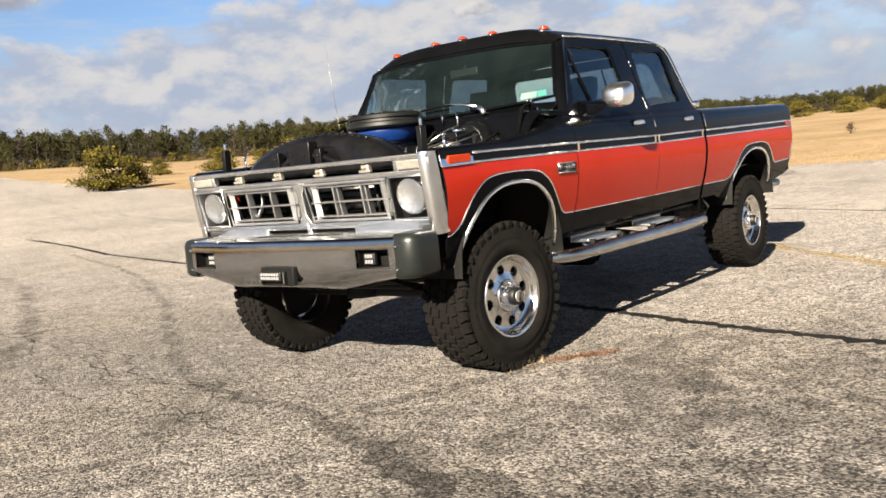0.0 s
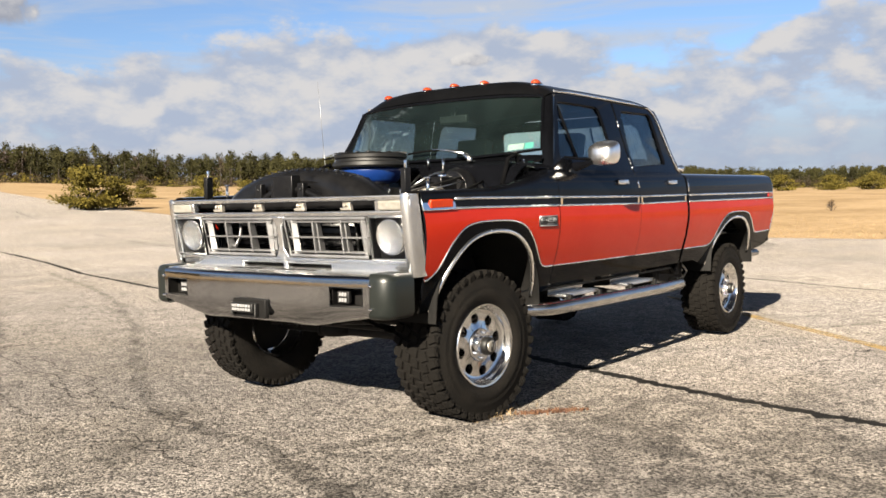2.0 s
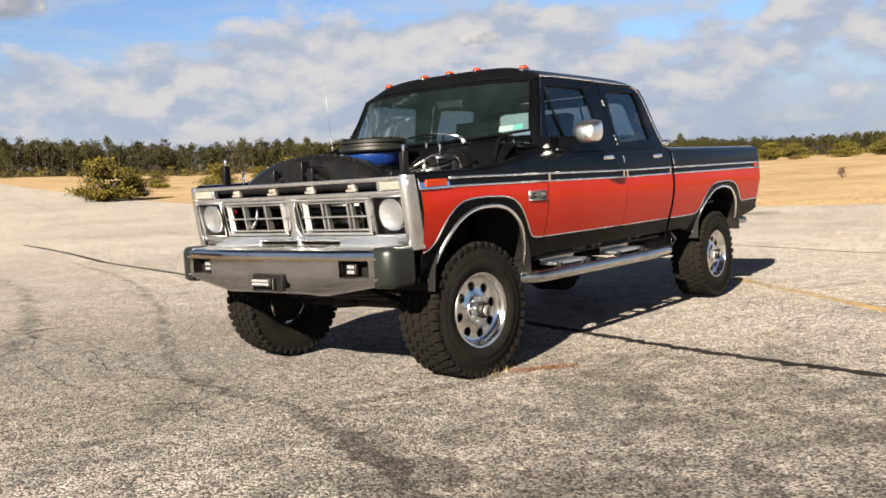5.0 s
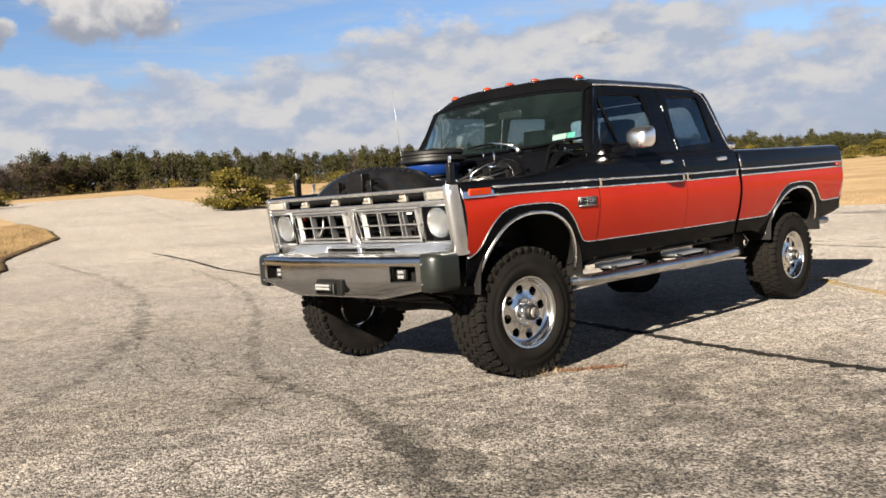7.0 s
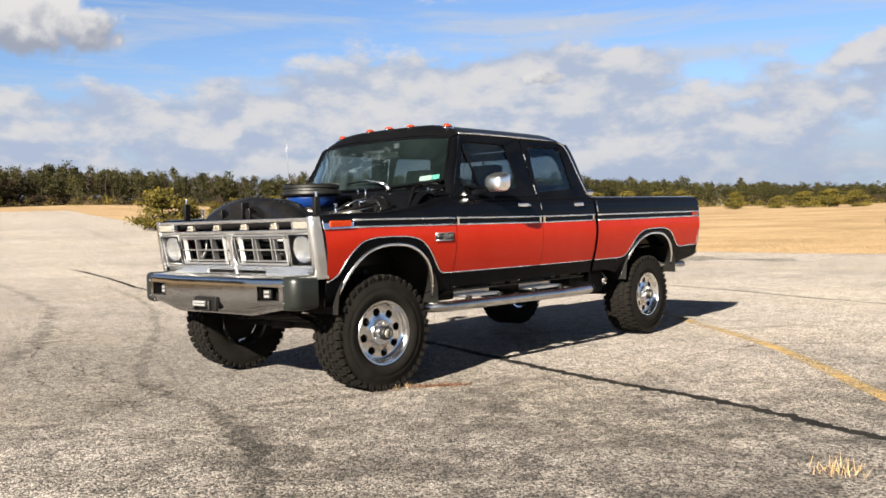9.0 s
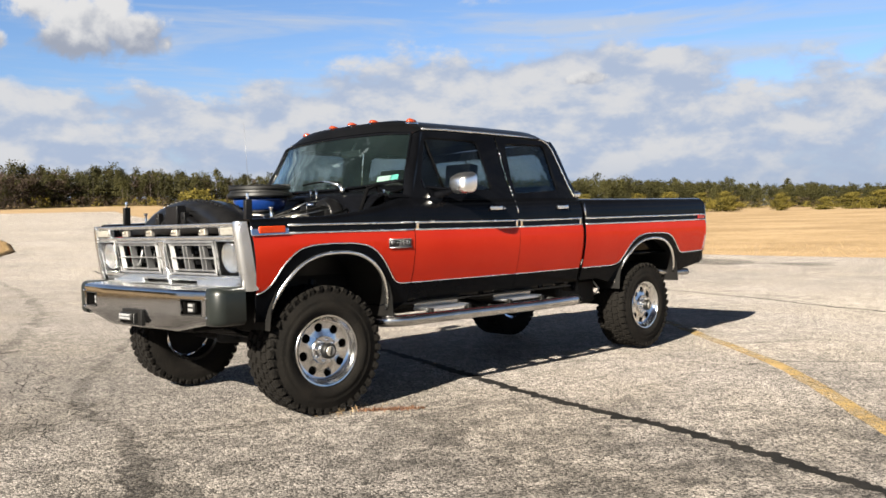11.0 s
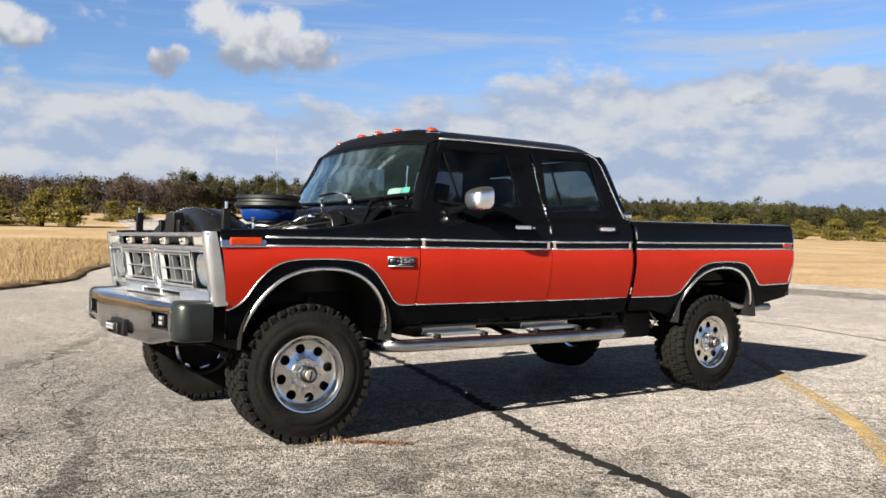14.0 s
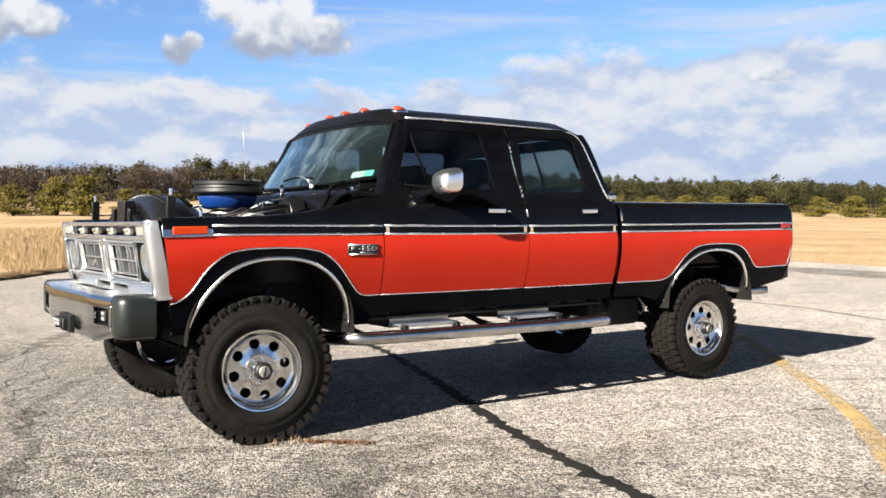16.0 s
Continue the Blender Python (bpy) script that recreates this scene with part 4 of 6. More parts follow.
    # hinges and the bright lip between the doors
    for z in (1.47, 1.50, 1.53, 1.80, 1.83):
        bm = bmesh.new()
        box(bm, (1.975 - (z - 1.44) * 0.105, side * (ys(z) + 0.006), z), (0.012, 0.010, 0.018))
        part("hinge_pin", bm, BRIGHT, d2, bevel=0.002)
    bm = bmesh.new()
    tube(bm, [(1.972, side * (ys(z) + 0.006), z) for z in (1.34, 1.38, 1.43)], 0.005, 6)
    part("door_lip", bm, BRIGHT, d2)
    # mirror on the front door
    bm = bmesh.new()
    tube(bm, [(1.10, side * 0.95, 1.455), (1.13, side * 1.02, 1.47), (1.19, side * 1.075, 1.50)], [0.030, 0.02, 0.014], 10)
    tube(bm, [(1.02, side * 0.93, 1.52), (1.10, side * 1.0, 1.505), (1.19, side * 1.075, 1.50)], 0.010, 8)
    box(bm, (1.09, side * 0.965, 1.42), (0.11, 0.02, 0.055))
    mirror = part("mirror_arm", bm, BLACK, d1, bevel=0.004)
    bm = bmesh.new()
    made = bmesh.ops.create_uvsphere(bm, u_segments=28, v_segments=16, radius=1.0)["verts"]
    for v in made:
        c = v.co
        p = Vector([math.copysign(abs(k) ** 0.55, k) for k in c])
        front = 0.5 - 0.5 * p.x
        v.co = Vector((1.226 + 0.078 * p.x, side * (1.105 + (0.105 - 0.02 * front) * p.y), 1.545 + (0.090 - 0.024 * front) * p.z + 0.012 * p.x))
    shell = part("mirror_shell", bm, MIRROR, d1, "bulbous chrome mirror shell", smooth=60)

    # rocker below the doors
    bm = bmesh.new()
    sheet(bm, [[(x, side * y, z) for y, z in ((0.915, 0.722), (0.895, 0.695), (0.85, 0.682), (0.72, 0.682))] for x in spaced(0.56, CAB_END, 0.3)])
    part("rocker_panel", bm, LOWER, truck, thick=0.008)

    # drip rail, bright, from the windscreen post over the doors and down the rear post
    bm = bmesh.new()
    rail = [(1.10, 1.985), (1.30, 1.992), (1.8, 1.992), (2.3, 1.988), (2.52, 1.976), (2.585, 1.948), (2.625, 1.89), (2.688, 1.70), (2.738, 1.54), (2.765, 1.455)]
    tube(bm, [(x, side * (ys(z) + 0.012), z) for x, z in rail], 0.0068, 8)
    part("drip_rail", bm, BRIGHT, truck, "bright drip rail along the roof edge")
    # windscreen post
    bm = bmesh.new()
    post = [((0.80, 0.90, 1.44), (0.87, 0.955, 1.44)), ((0.87, 0.858, 1.58), (0.93, 0.915, 1.58)), ((0.97, 0.812, 1.78), (1.03, 0.862, 1.78)), ((1.045, 0.778, 1.955), (1.115, 0.812, 1.975))]
    rows = []
    for (xa, ya, za), (xb, yb, zb) in post:
        rows.append([(xa, side * ya, za), (xa - 0.012, side * (ya + 0.03), za), ((xa + xb) / 2, side * (yb + 0.006), (za + zb) / 2), (xb, side * yb, zb), (xb + 0.02, side * (yb - 0.05), zb), (xa + 0.03, side * (ya - 0.01), za)])
    rows = [r + [r[0]] for r in rows]
    sheet(bm, rows)
    part("windscreen_post", bm, BLACK, truck)
    # rear quarter post behind the rear door
    bm = bmesh.new()
    prof = [(1.44, 2.785, CAB_END + 0.005), (1.52, 2.757, 2.825), (1.65, 2.708, 2.792), (1.80, 2.655, 2.750), (1.90, 2.618, 2.716), (1.965, 2.59, 2.675)]
    sheet(bm, [[(a - 0.01, side * (ys(z) + 0.001), z), ((a + b) / 2, side * ys(z), z), (b - 0.02, side * (ys(z) - 0.005), z), (b, side * (ys(z) - 0.03), z), (b + 0.004, side * (ys(z) - 0.10), z)] for z, a, b in prof])
    part("rear_post", bm, BLACK, truck, thick=0.01)
    bm = bmesh.new()
    sheet(bm, [[(CAB_END - 0.028, side * (ys(z) - 0.001), z), (CAB_END + 0.004, side * (ys(z) - 0.004), z), (CAB_END + 0.008, side * (ys(z) - 0.06), z)] for z in np.linspace(0.64, 1.45, 14)],
          lambda i, j: 2 if 3 < i < 9 else 0)
    part("cab_corner", bm, PAINT, truck, thick=0.008)
    # chrome bullet lamp on the cab corner
    bm = bmesh.new()
    lathe(bm, [(-0.035, 0.001), (-0.03, 0.018), (0.0, 0.026), (0.03, 0.028), (0.034, 0.022), (0.034, 0.001)], 16, 0, (2.80, side * 0.955, 1.475), "x")
    rod(bm, (2.80, side * 0.95, 1.43), (2.80, side * 0.955, 1.46), 0.010)
    part("bed_lamp", bm, CHROME, truck, "small chrome bullet lamp")

    # bed side
    def bed_low(x):
        if abs(x - 3.745) < 0.475:
            return max(rear_open(x), 0.648 + (x - 3.27) * 0.055)
        return 0.725 - max(0.0, x - 3.05) * 0.35 if x < 3.7 else 0.70 + (x - 4.22) * 0.16

    xs = sorted(set(spaced(BED0, BED1, 0.045) + [3.272, 3.30, 4.218, 4.20]))
    bm = bmesh.new()
    side_panel(bm, side, xs, bed_low, rear_trim, lambda x: 1.405, ((0.012, -0.014), (0.035, -0.026), (0.07, -0.030), (0.105, -0.024), (0.115, 0.03), (0.115, 0.45)), shift=lambda x, z: -0.05 * max(0, (0.95 - z)) / 0.3 * max(0, (x - 4.5) / 0.26))
    bed = part("bed_side", bm, PAINT, truck, thick=0.012, rim=-2)
    moulding(bed, side, [(x, rear_open(x) + 0.008) for x in spaced(3.272, 4.218, 0.01) if rear_open(x) > 0.645 + (x - 3.27) * 0.055], 0.013, "wheel_arch_trim")
    moulding(bed, side, [(x, rear_trim(x)) for x in spaced(BED0 + 0.01, 4.715, 0.02)] + [(4.735, 0.96), (4.745, 1.05), (4.752, 1.225)], 0.006, "lower_moulding")
    for z in (BELT_TOP, BELT_LOW):
        moulding(bed, side, [(x, z) for x in spaced(BED0 + 0.006, 4.752, 0.2)], 0.0085)
    bm = bmesh.new()
    box(bm, (4.66, side * 1.012, 1.262), (0.135, 0.014, 0.036))
    part("marker_lamp", bm, MARKER_RED, bed, "red rear side marker lamp", bevel=0.004)
    bm = bmesh.new()
    box(bm, (4.766, side * 0.965, 1.16), (0.035, 0.07, 0.22))
    part("tail_lamp", bm, MARKER_RED, bed, "red tail lamp", bevel=0.01)
    bm = bmesh.new()
    tube(bm, [(4.765, side * (ys(z) - 0.004), z) for z in np.linspace(0.93, 1.40, 10)], 0.010, 8)
    part("corner_trim", bm, CHROME, bed)
    # bright lip at the front of the bed
    bm = bmesh.new()
    tube(bm, [(BED0 + 0.004, side * (ys(z) + 0.003), z) for z in (1.31, 1.35, 1.40)], 0.006, 6)
    part("bed_lip", bm, CHROME, bed)

    # wheel wells
    for cx, hw, top, nm in ((0.02, 0.555, 1.11, "front_wheel_well"), (3.745, 0.485, 1.085, "rear_wheel_well")):
        bm = bmesh.new()
        rows = []
        for y in (0.97, 0.90, 0.75, 0.52):
            rows.append([(cx + hw * math.sin(a), side * y, 0.60 + (top - 0.60) * math.cos(a) ** 0.8 if abs(a) < 1.5 else 0.60) for a in np.linspace(-1.5, 1.5, 22)])
        sheet(bm, rows)
        c = [(cx + hw * math.sin(a), side * 0.52, 0.60 + (top - 0.60) * math.cos(a) ** 0.8) for a in np.linspace(-1.45, 1.45, 22)]
        vs = [bm.verts.new(p) for p in c]
        bm.faces.new(vs)
        part(nm, bm, UNDER, truck, thick=0.006)

    # step bar with its two treads
    bm = bmesh.new()
    tube(bm, [(0.42, side * 0.70, 0.57), (0.50, side * 0.86, 0.572), (0.58, side * 0.965, 0.575), (0.68, side * 1.005, 0.575), (1.2, side * 1.01, 0.573), (2.2, side * 1.01, 0.566), (2.68, side * 1.005, 0.562), (2.77, side * 0.97, 0.562), (2.80, side * 0.88, 0.562)], 0.042, 16)
    step = part("step_bar", bm, STEP_STEEL, truck, "round dulled steel side step bar", smooth=60)
    for x0, x1 in ((0.96, 1.44), (1.84, 2.32)):
        xc = (x0 + x1) / 2
        bm = bmesh.new()
        box(bm, (xc, side * 0.90, 0.628), (x1 - x0, 0.135, 0.012))
        for k in range(5):
            box(bm, (xc, side * (0.852 + k * 0.024), 0.637), (x1 - x0 - 0.03, 0.010, 0.010))
        tread = part("step_tread", bm, ALU, truck, "ribbed metal step tread", bevel=0.002)
        bm = bmesh.new()
        box(bm, (xc, side * 0.828, 0.662), (x1 - x0 - 0.02, 0.008, 0.075))
        part("kick_plate", bm, STEP_STEEL, tread, bevel=0.002)
        for x in (x0 + 0.04, x1 - 0.04):
            bm = bmesh.new()
            box(bm, (x, side * 0.965, 0.612), (0.035, 0.05, 0.05))
            part("tread_clamp", bm, UNDER, tread, bevel=0.004)
    for x in (0.72, 1.75, 2.50):
        bm = bmesh.new()
        tube(bm, [(x, side * 0.48, 0.66), (x, side * 0.75, 0.60), (x, side * 0.97, 0.575)], 0.022, 8)
        part("step_bracket", bm, UNDER, step)

    # frame rail, springs, shock
    bm = bmesh.new()
    box(bm, (1.90, side * 0.42, 0.66), (5.3, 0.07, 0.16))
    part("frame_rail", bm, UNDER, truck, bevel=0.008)
    for cx, ln in ((0.0, 0.55), (3.81, 0.70)):
        bm = bmesh.new()
        for k in range(5):
            f = 1 - k * 0.17
            pts = [(cx + ln * f * u, side * 0.47, 0.50 - k * 0.013 + 0.09 * (u * f) ** 2) for u in np.linspace(-1, 1, 9)]
            for p, q in zip(pts, pts[1:]):
                rod(bm, p, q, 0.012, n=5)
        box(bm, (cx, side * 0.47, 0.47), (0.14, 0.09, 0.07))
        part("leaf_spring", bm, UNDER, truck)
        bm = bmesh.new()
        rod(bm, (cx + 0.12, side * 0.56, 0.38), (cx + 0.18, side * 0.52, 0.88), 0.032)
        rod(bm, (cx + 0.12, side * 0.56, 0.34), (cx + 0.17, side * 0.525, 0.80), 0.018)
        part("shock_absorber", bm, RUBBER, truck)

# ---- roof, glass, cab back ----
bm = bmesh.new()
rows = []
for x in (1.035, 1.045, 1.065, 1.10, 1.16, 1.25, 1.5, 1.8, 2.1, 2.35, 2.50, 2.58, 2.635, 2.672, 2.685):
    row = []
    for k in range(25):
        v = -1 + k / 12
        bow = 1 - abs(v) ** 4.4
        front = 1 - min(1, max(0, (x - 1.035) / 0.11))
        back = min(1, max(0, (x - 2.49) / 0.195))
        z = 1.975 + 0.086 * bow - 0.075 * front ** 2 * (0.35 + 0.65 * bow) - 0.09 * back ** 2.2
        half = 0.800 - 0.012 * front + 0.02 * min(1, max(0, (x - 1.2) / 1.2)) - 0.01 * back
        row.append((x - 0.032 * (1 - v * v) * front, half * v, z))
    rows.append(row)
sheet(bm, rows)
roof = part("roof", bm, ROOF, truck, "gloss black cab roof", smooth=70, thick=0.02)
for y, x, z in ((-0.647, 1.165, 2.027), (-0.253, 1.135, 2.053), (0.0, 1.125, 2.056), (0.253, 1.135, 2.053), (0.647, 1.165, 2.027)):
    bm = bmesh.new()
    lathe(bm, [(0, 0.043), (0.009, 0.043), (0.011, 0.001)], 18, 1, (0, 0, 0), "z")
    for v in bm.verts:
        v.co = Vector((x + v.co.x * 1.35, y + v.co.y * 0.85, z + v.co.z))
    base = part("clearance_lamp_base", bm, [ROOF_LAMP, CHROME], roof)
    bm = bmesh.new()
    made = bmesh.ops.create_uvsphere(bm, u_segments=16, v_segments=10, radius=1.0)["verts"]
    for v in made:
        c = v.co.copy()
        v.co = Vector((x + 0.054 * c.x, y + 0.031 * c.y * (1 - 0.3 * c.x), z + 0.008 + max(0, c.z) * (0.023 - 0.012 * c.x)))
    part("clearance_lamp", bm, ROOF_LAMP, roof, "amber roof clearance lamp", smooth=60)


def screen(u, v):
    """The curved windscreen: u across from -1 to 1, v from foot to head."""
    half = 0.848 + (0.772 - 0.848) * v
    foot_x, head_x = 0.605 + 0.280 * abs(u) ** 2.6, 1.005 + 0.035 * abs(u) ** 2.4
    foot_z, head_z = 1.515 + 0.055 * abs(u) ** 2.5, 1.976 - 0.022 * abs(u) ** 3
    return (foot_x + (head_x - foot_x) * v, half * u, foot_z + (head_z - foot_z) * v)


bm = bmesh.new()
sheet(bm, [[screen(-1 + k / 12, j / 8) for k in range(25)] for j in range(9)])
wind = part("windscreen", bm, WINDSHIELD, truck, "tinted curved windscreen", smooth=80, thick=0.005)
bm = bmesh.new()
edge = [screen(-1 + k / 20, 0) for k in range(41)] + [screen(1, j / 8) for j in range(1, 8)] + [screen(1 - k / 20, 1) for k in range(41)] + [screen(-1, 1 - j / 8) for j in range(1, 8)]
tube(bm, [Vector(p) + Vector((-0.003, 0, 0.002)) for p in edge], 0.011, 7, closed=True)
part("windscreen_seal", bm, BLACK, wind)
for (u0, u1), mat in (((-0.885, -0.775), PAPER), ((-0.945, -0.89), TEAL)):
    bm = bmesh.new()
    sheet(bm, [[Vector(screen(u0 + (u1 - u0) * k / 4, 0.055 + 0.105 * j / 2)) + Vector((0.008, 0, 0)) for k in range(5)] for j in range(3)])
    part("inspection_sticker", bm, mat, wind, "paper sticker inside the windscreen", thick=0.001)
# wipers: a bright cranked arm that lies low across the foot of the screen, and its blade
for way, paint, label in ((1, BRIGHT, "bright wiper arm"), (-1, DULL, "dark wiper arm")):
    y0 = -0.488 if way > 0 else 0.30
    bm = bmesh.new()
    tube(bm, [(0.520, y0 - 0.012, 1.492), (0.524, y0, 1.522), (0.536, y0 + 0.045, 1.552)], [0.020, 0.019, 0.015], 10)
    tube(bm, [(0.534, y0 + 0.040, 1.550), (0.570, y0 + 0.19, 1.582), (0.600, y0 + 0.34, 1.598)], [0.013, 0.009, 0.006], 8)
    wiper = part("wiper_arm", bm, paint, truck, label)
    bm = bmesh.new()
    tube(bm, [(0.592 + 0.004 * math.cos(k), y0 + 0.10 + 0.075 * k, 1.574 + 0.016 * math.sin(math.pi * k / 6)) for k in range(7)], 0.008, 6)
    part("wiper_blade", bm, DULL, wiper)

bm = bmesh.new()
put = lambda p: (2.842 - (p[1] - 1.44) * 0.385 if p[1] > 1.44 else 2.842, p[0], p[1])
ring(bm, loop4(((-0.945, 1.44), (0.945, 1.44), (0.80, 1.955), (-0.80, 1.955)), 0.03), loop4(((-0.70, 1.53), (0.70, 1.53), (0.64, 1.875), (-0.64, 1.875)), 0.07), put)
back = part("cab_back", bm, BLACK, truck, thick=0.012)
bm = bmesh.new()
box(bm, (2.842, 0, 1.03), (0.012, 1.85, 0.82))
part("cab_back_lower", bm, BLACK, truck)
bm = bmesh.new()
vs = [bm.verts.new(put(p)) for p in loop4(((-0.70, 1.53), (0.70, 1.53), (0.64, 1.875), (-0.64, 1.875)), 0.07)]
bm.faces.new(vs)
part("rear_window", bm, WINDSHIELD, back, "tinted rear cab window", thick=0.004)
for y in (-0.23, 0.23):
    bm = bmesh.new()
    tube(bm, [put((y, 1.53)), put((y, 1.875))], 0.010, 6)
    part("rear_window_bar", bm, RUBBER, back)

# ---- cabin ----
bm = bmesh.new()
box(bm, (1.80, 0, 0.70), (2.0, 1.76, 0.06))
part("cab_floor", bm, CABIN, truck)
bm = bmesh.new()
prism(bm, [(0.66, 1.46), (0.98, 1.44), (1.04, 1.38), (1.02, 1.12), (0.90, 1.0), (0.66, 1.0)], lambda u, v, w: (u, w, v), -0.86, 0.86)
part("dashboard", bm, CABIN, truck, bevel=0.02)
bm = bmesh.new()
ring_pts = [Vector((1.13 + 0.07 * math.cos(a), -0.40 + 0.19 * math.sin(a), 1.40 + 0.175 * math.cos(a))) for a in np.linspace(0, math.tau, 28, endpoint=False)]
tube(bm, ring_pts, 0.014, 8, closed=True)
rod(bm, (0.98, -0.40, 1.30), (1.13, -0.40, 1.40), 0.03)
for a in (0.6, 2.5, 4.7):
    rod(bm, (1.12, -0.40, 1.395), (1.13 + 0.07 * math.cos(a), -0.40 + 0.19 * math.sin(a), 1.40 + 0.175 * math.cos(a)), 0.010)
part("steering_wheel", bm, RUBBER, truck)
for x, ys_list in ((1.55, (-0.42, 0.42)), (2.42, (-0.42, 0.42))):
    for y in ys_list:
        bm = bmesh.new()
        box(bm, (x, y, 1.0), (0.55, 0.62, 0.22))
        box(bm, (x + 0.30, y, 1.28), (0.16, 0.60, 0.58), Euler((0, radians(12), 0)).to_matrix())
        seat = part("seat", bm, CABIN, truck, "dark cloth seat", bevel=0.05)
        if x < 2:
            bm = bmesh.new()
            box(bm, (x + 0.385, y, 1.66), (0.10, 0.28, 0.20), Euler((0, radians(10), 0)).to_matrix())
            rod(bm, (x + 0.35, y - 0.06, 1.5), (x + 0.37, y - 0.06, 1.62), 0.008)
            rod(bm, (x + 0.35, y + 0.06, 1.5), (x + 0.37, y + 0.06, 1.62), 0.008)
            part("headrest", bm, CABIN, seat, bevel=0.035)
bm = bmesh.new()
tube(bm, [(1.02, -0.86, 1.60), (1.04, -0.87, 1.56), (1.06, -0.875, 1.50)], 0.012, 6)
part("red_cord", bm, MARKER_RED, truck)
bm = bmesh.new()
sheet(bm, [[(x, y, 1.95 + 0.05 * (1 - abs(y / 0.76) ** 3)) for y in np.linspace(-0.76, 0.76, 9)] for x in (1.12, 1.6, 2.1, 2.5)])
part("headliner", bm, CABIN, truck)
bm = bmesh.new()
box(bm, (1.10, 0, 1.86), (0.03, 0.24, 0.06))
rod(bm, (1.10, 0, 1.88), (1.14, 0, 1.95), 0.008)
part("rear_view_mirror", bm, RUBBER, truck, bevel=0.01)

# ---- bed box, tailgate, rear end ----
bm = bmesh.new()
box(bm, ((BED0 + BED1) / 2, 0, 0.93), (BED1 - BED0 - 0.02, 1.80, 0.03))
bed_floor = part("bed_floor", bm, LOWER, truck)
for k in range(9):
    bm = bmesh.new()
    box(bm, ((BED0 + BED1) / 2, -0.72 + k * 0.18, 0.955), (BED1 - BED0 - 0.04, 0.06, 0.02))
    part("bed_rib", bm, LOWER, bed_floor)
bm = bmesh.new()
box(bm, (BED0 + 0.02, 0, 1.17), (0.03, 1.76, 0.48))
part("bed_front_wall", bm, BLACK, truck, bevel=0.01)
bm = bmesh.new()
box(bm, (4.745, 0, 1.165), (0.045, 1.80, 0.50))
gate = part("tailgate", bm, RED, truck, "red tailgate", bevel=0.012)
bm = bmesh.new()
box(bm, (4.75, 0, 1.40), (0.06, 1.80, 0.05))
part("tailgate_cap", bm, BLACK, gate, bevel=0.012)
bm = bmesh.new()
prism(bm, [(4.74, -0.97), (4.80, -0.95), (4.80, 0.95), (4.74, 0.97), (4.66, 0.9), (4.66, -0.9)], lambda u, v, w: (u, v, w), 0.80, 0.93)
part("rear_bumper", bm, RUBBER, truck, bevel=0.012)
bm = bmesh.new()
tube(bm, [(2.9, -0.62, 0.60), (3.3, -0.62, 0.66), (3.9, -0.66, 0.80), (4.2, -0.80, 0.70), (4.33, -0.87, 0.685), (4.50, -0.92, 0.685)], 0.040, 14)
part("exhaust_pipe", bm, STEP_STEEL, truck, "round steel exhaust pipe")
# axles, differentials, drivetrain
for cx, dy in ((0.0, 0.22), (3.81, 0.0)):
    bm = bmesh.new()
    rod(bm, (cx, -0.74, 0.435), (cx, 0.74, 0.435), 0.048)
    made = bmesh.ops.create_uvsphere(bm, u_segments=18, v_segments=12, radius=0.155)["verts"]
    for v in made:
        v.co = Vector((cx + v.co.x * 0.95, dy + v.co.y * 0.85, 0.43 + v.co.z))
    part("axle", bm, UNDER, truck)
bm = bmesh.new()
rod(bm, (-0.20, -0.66, 0.50), (-0.20, 0.66, 0.50), 0.020)
rod(bm, (-0.26, -0.55, 0.56), (-0.22, 0.62, 0.48), 0.018)
part("steering_rod", bm, UNDER, truck)
bm = bmesh.new()
rod(bm, (0.15, 0.15, 0.47), (1.45, 0.12, 0.60), 0.035)
rod(bm, (1.75, 0.0, 0.62), (3.65, 0.0, 0.46), 0.042)
box(bm, (1.60, 0.06, 0.66), (0.42, 0.36, 0.30))
box(bm, (0.85, 0.0, 0.78), (1.0, 0.40, 0.30))
part("drive_shaft", bm, UNDER, truck, bevel=0.03)
for at, size in (((2.72, 0.0, 0.60), (0.12, 0.84, 0.10)), ((-0.62, 0.0, 0.66), (0.10, 0.84, 0.10)), ((4.45, 0.0, 0.66), (0.08, 0.84, 0.10))):
    bm = bmesh.new()
    box(bm, at, size)
    part("crossmember", bm, UNDER, truck, bevel=0.01)
bm = bmesh.new()
box(bm, (2.98, -0.62, 0.60), (0.42, 0.30, 0.24))
part("fuel_tank", bm, UNDER, truck, bevel=0.04)
bm = bmesh.new()
tube(bm, [(3.18, -0.72, 0.72), (3.22, -0.78, 0.60), (3.20, -0.76, 0.55), (3.14, -0.74, 0.62), (3.10, -0.70, 0.70)], 0.008, 6)
part("hanging_cable", bm, CAST, truck)

# ---- wheels ----
R_TYRE = 0.447  # before the wheel is scaled to its true size


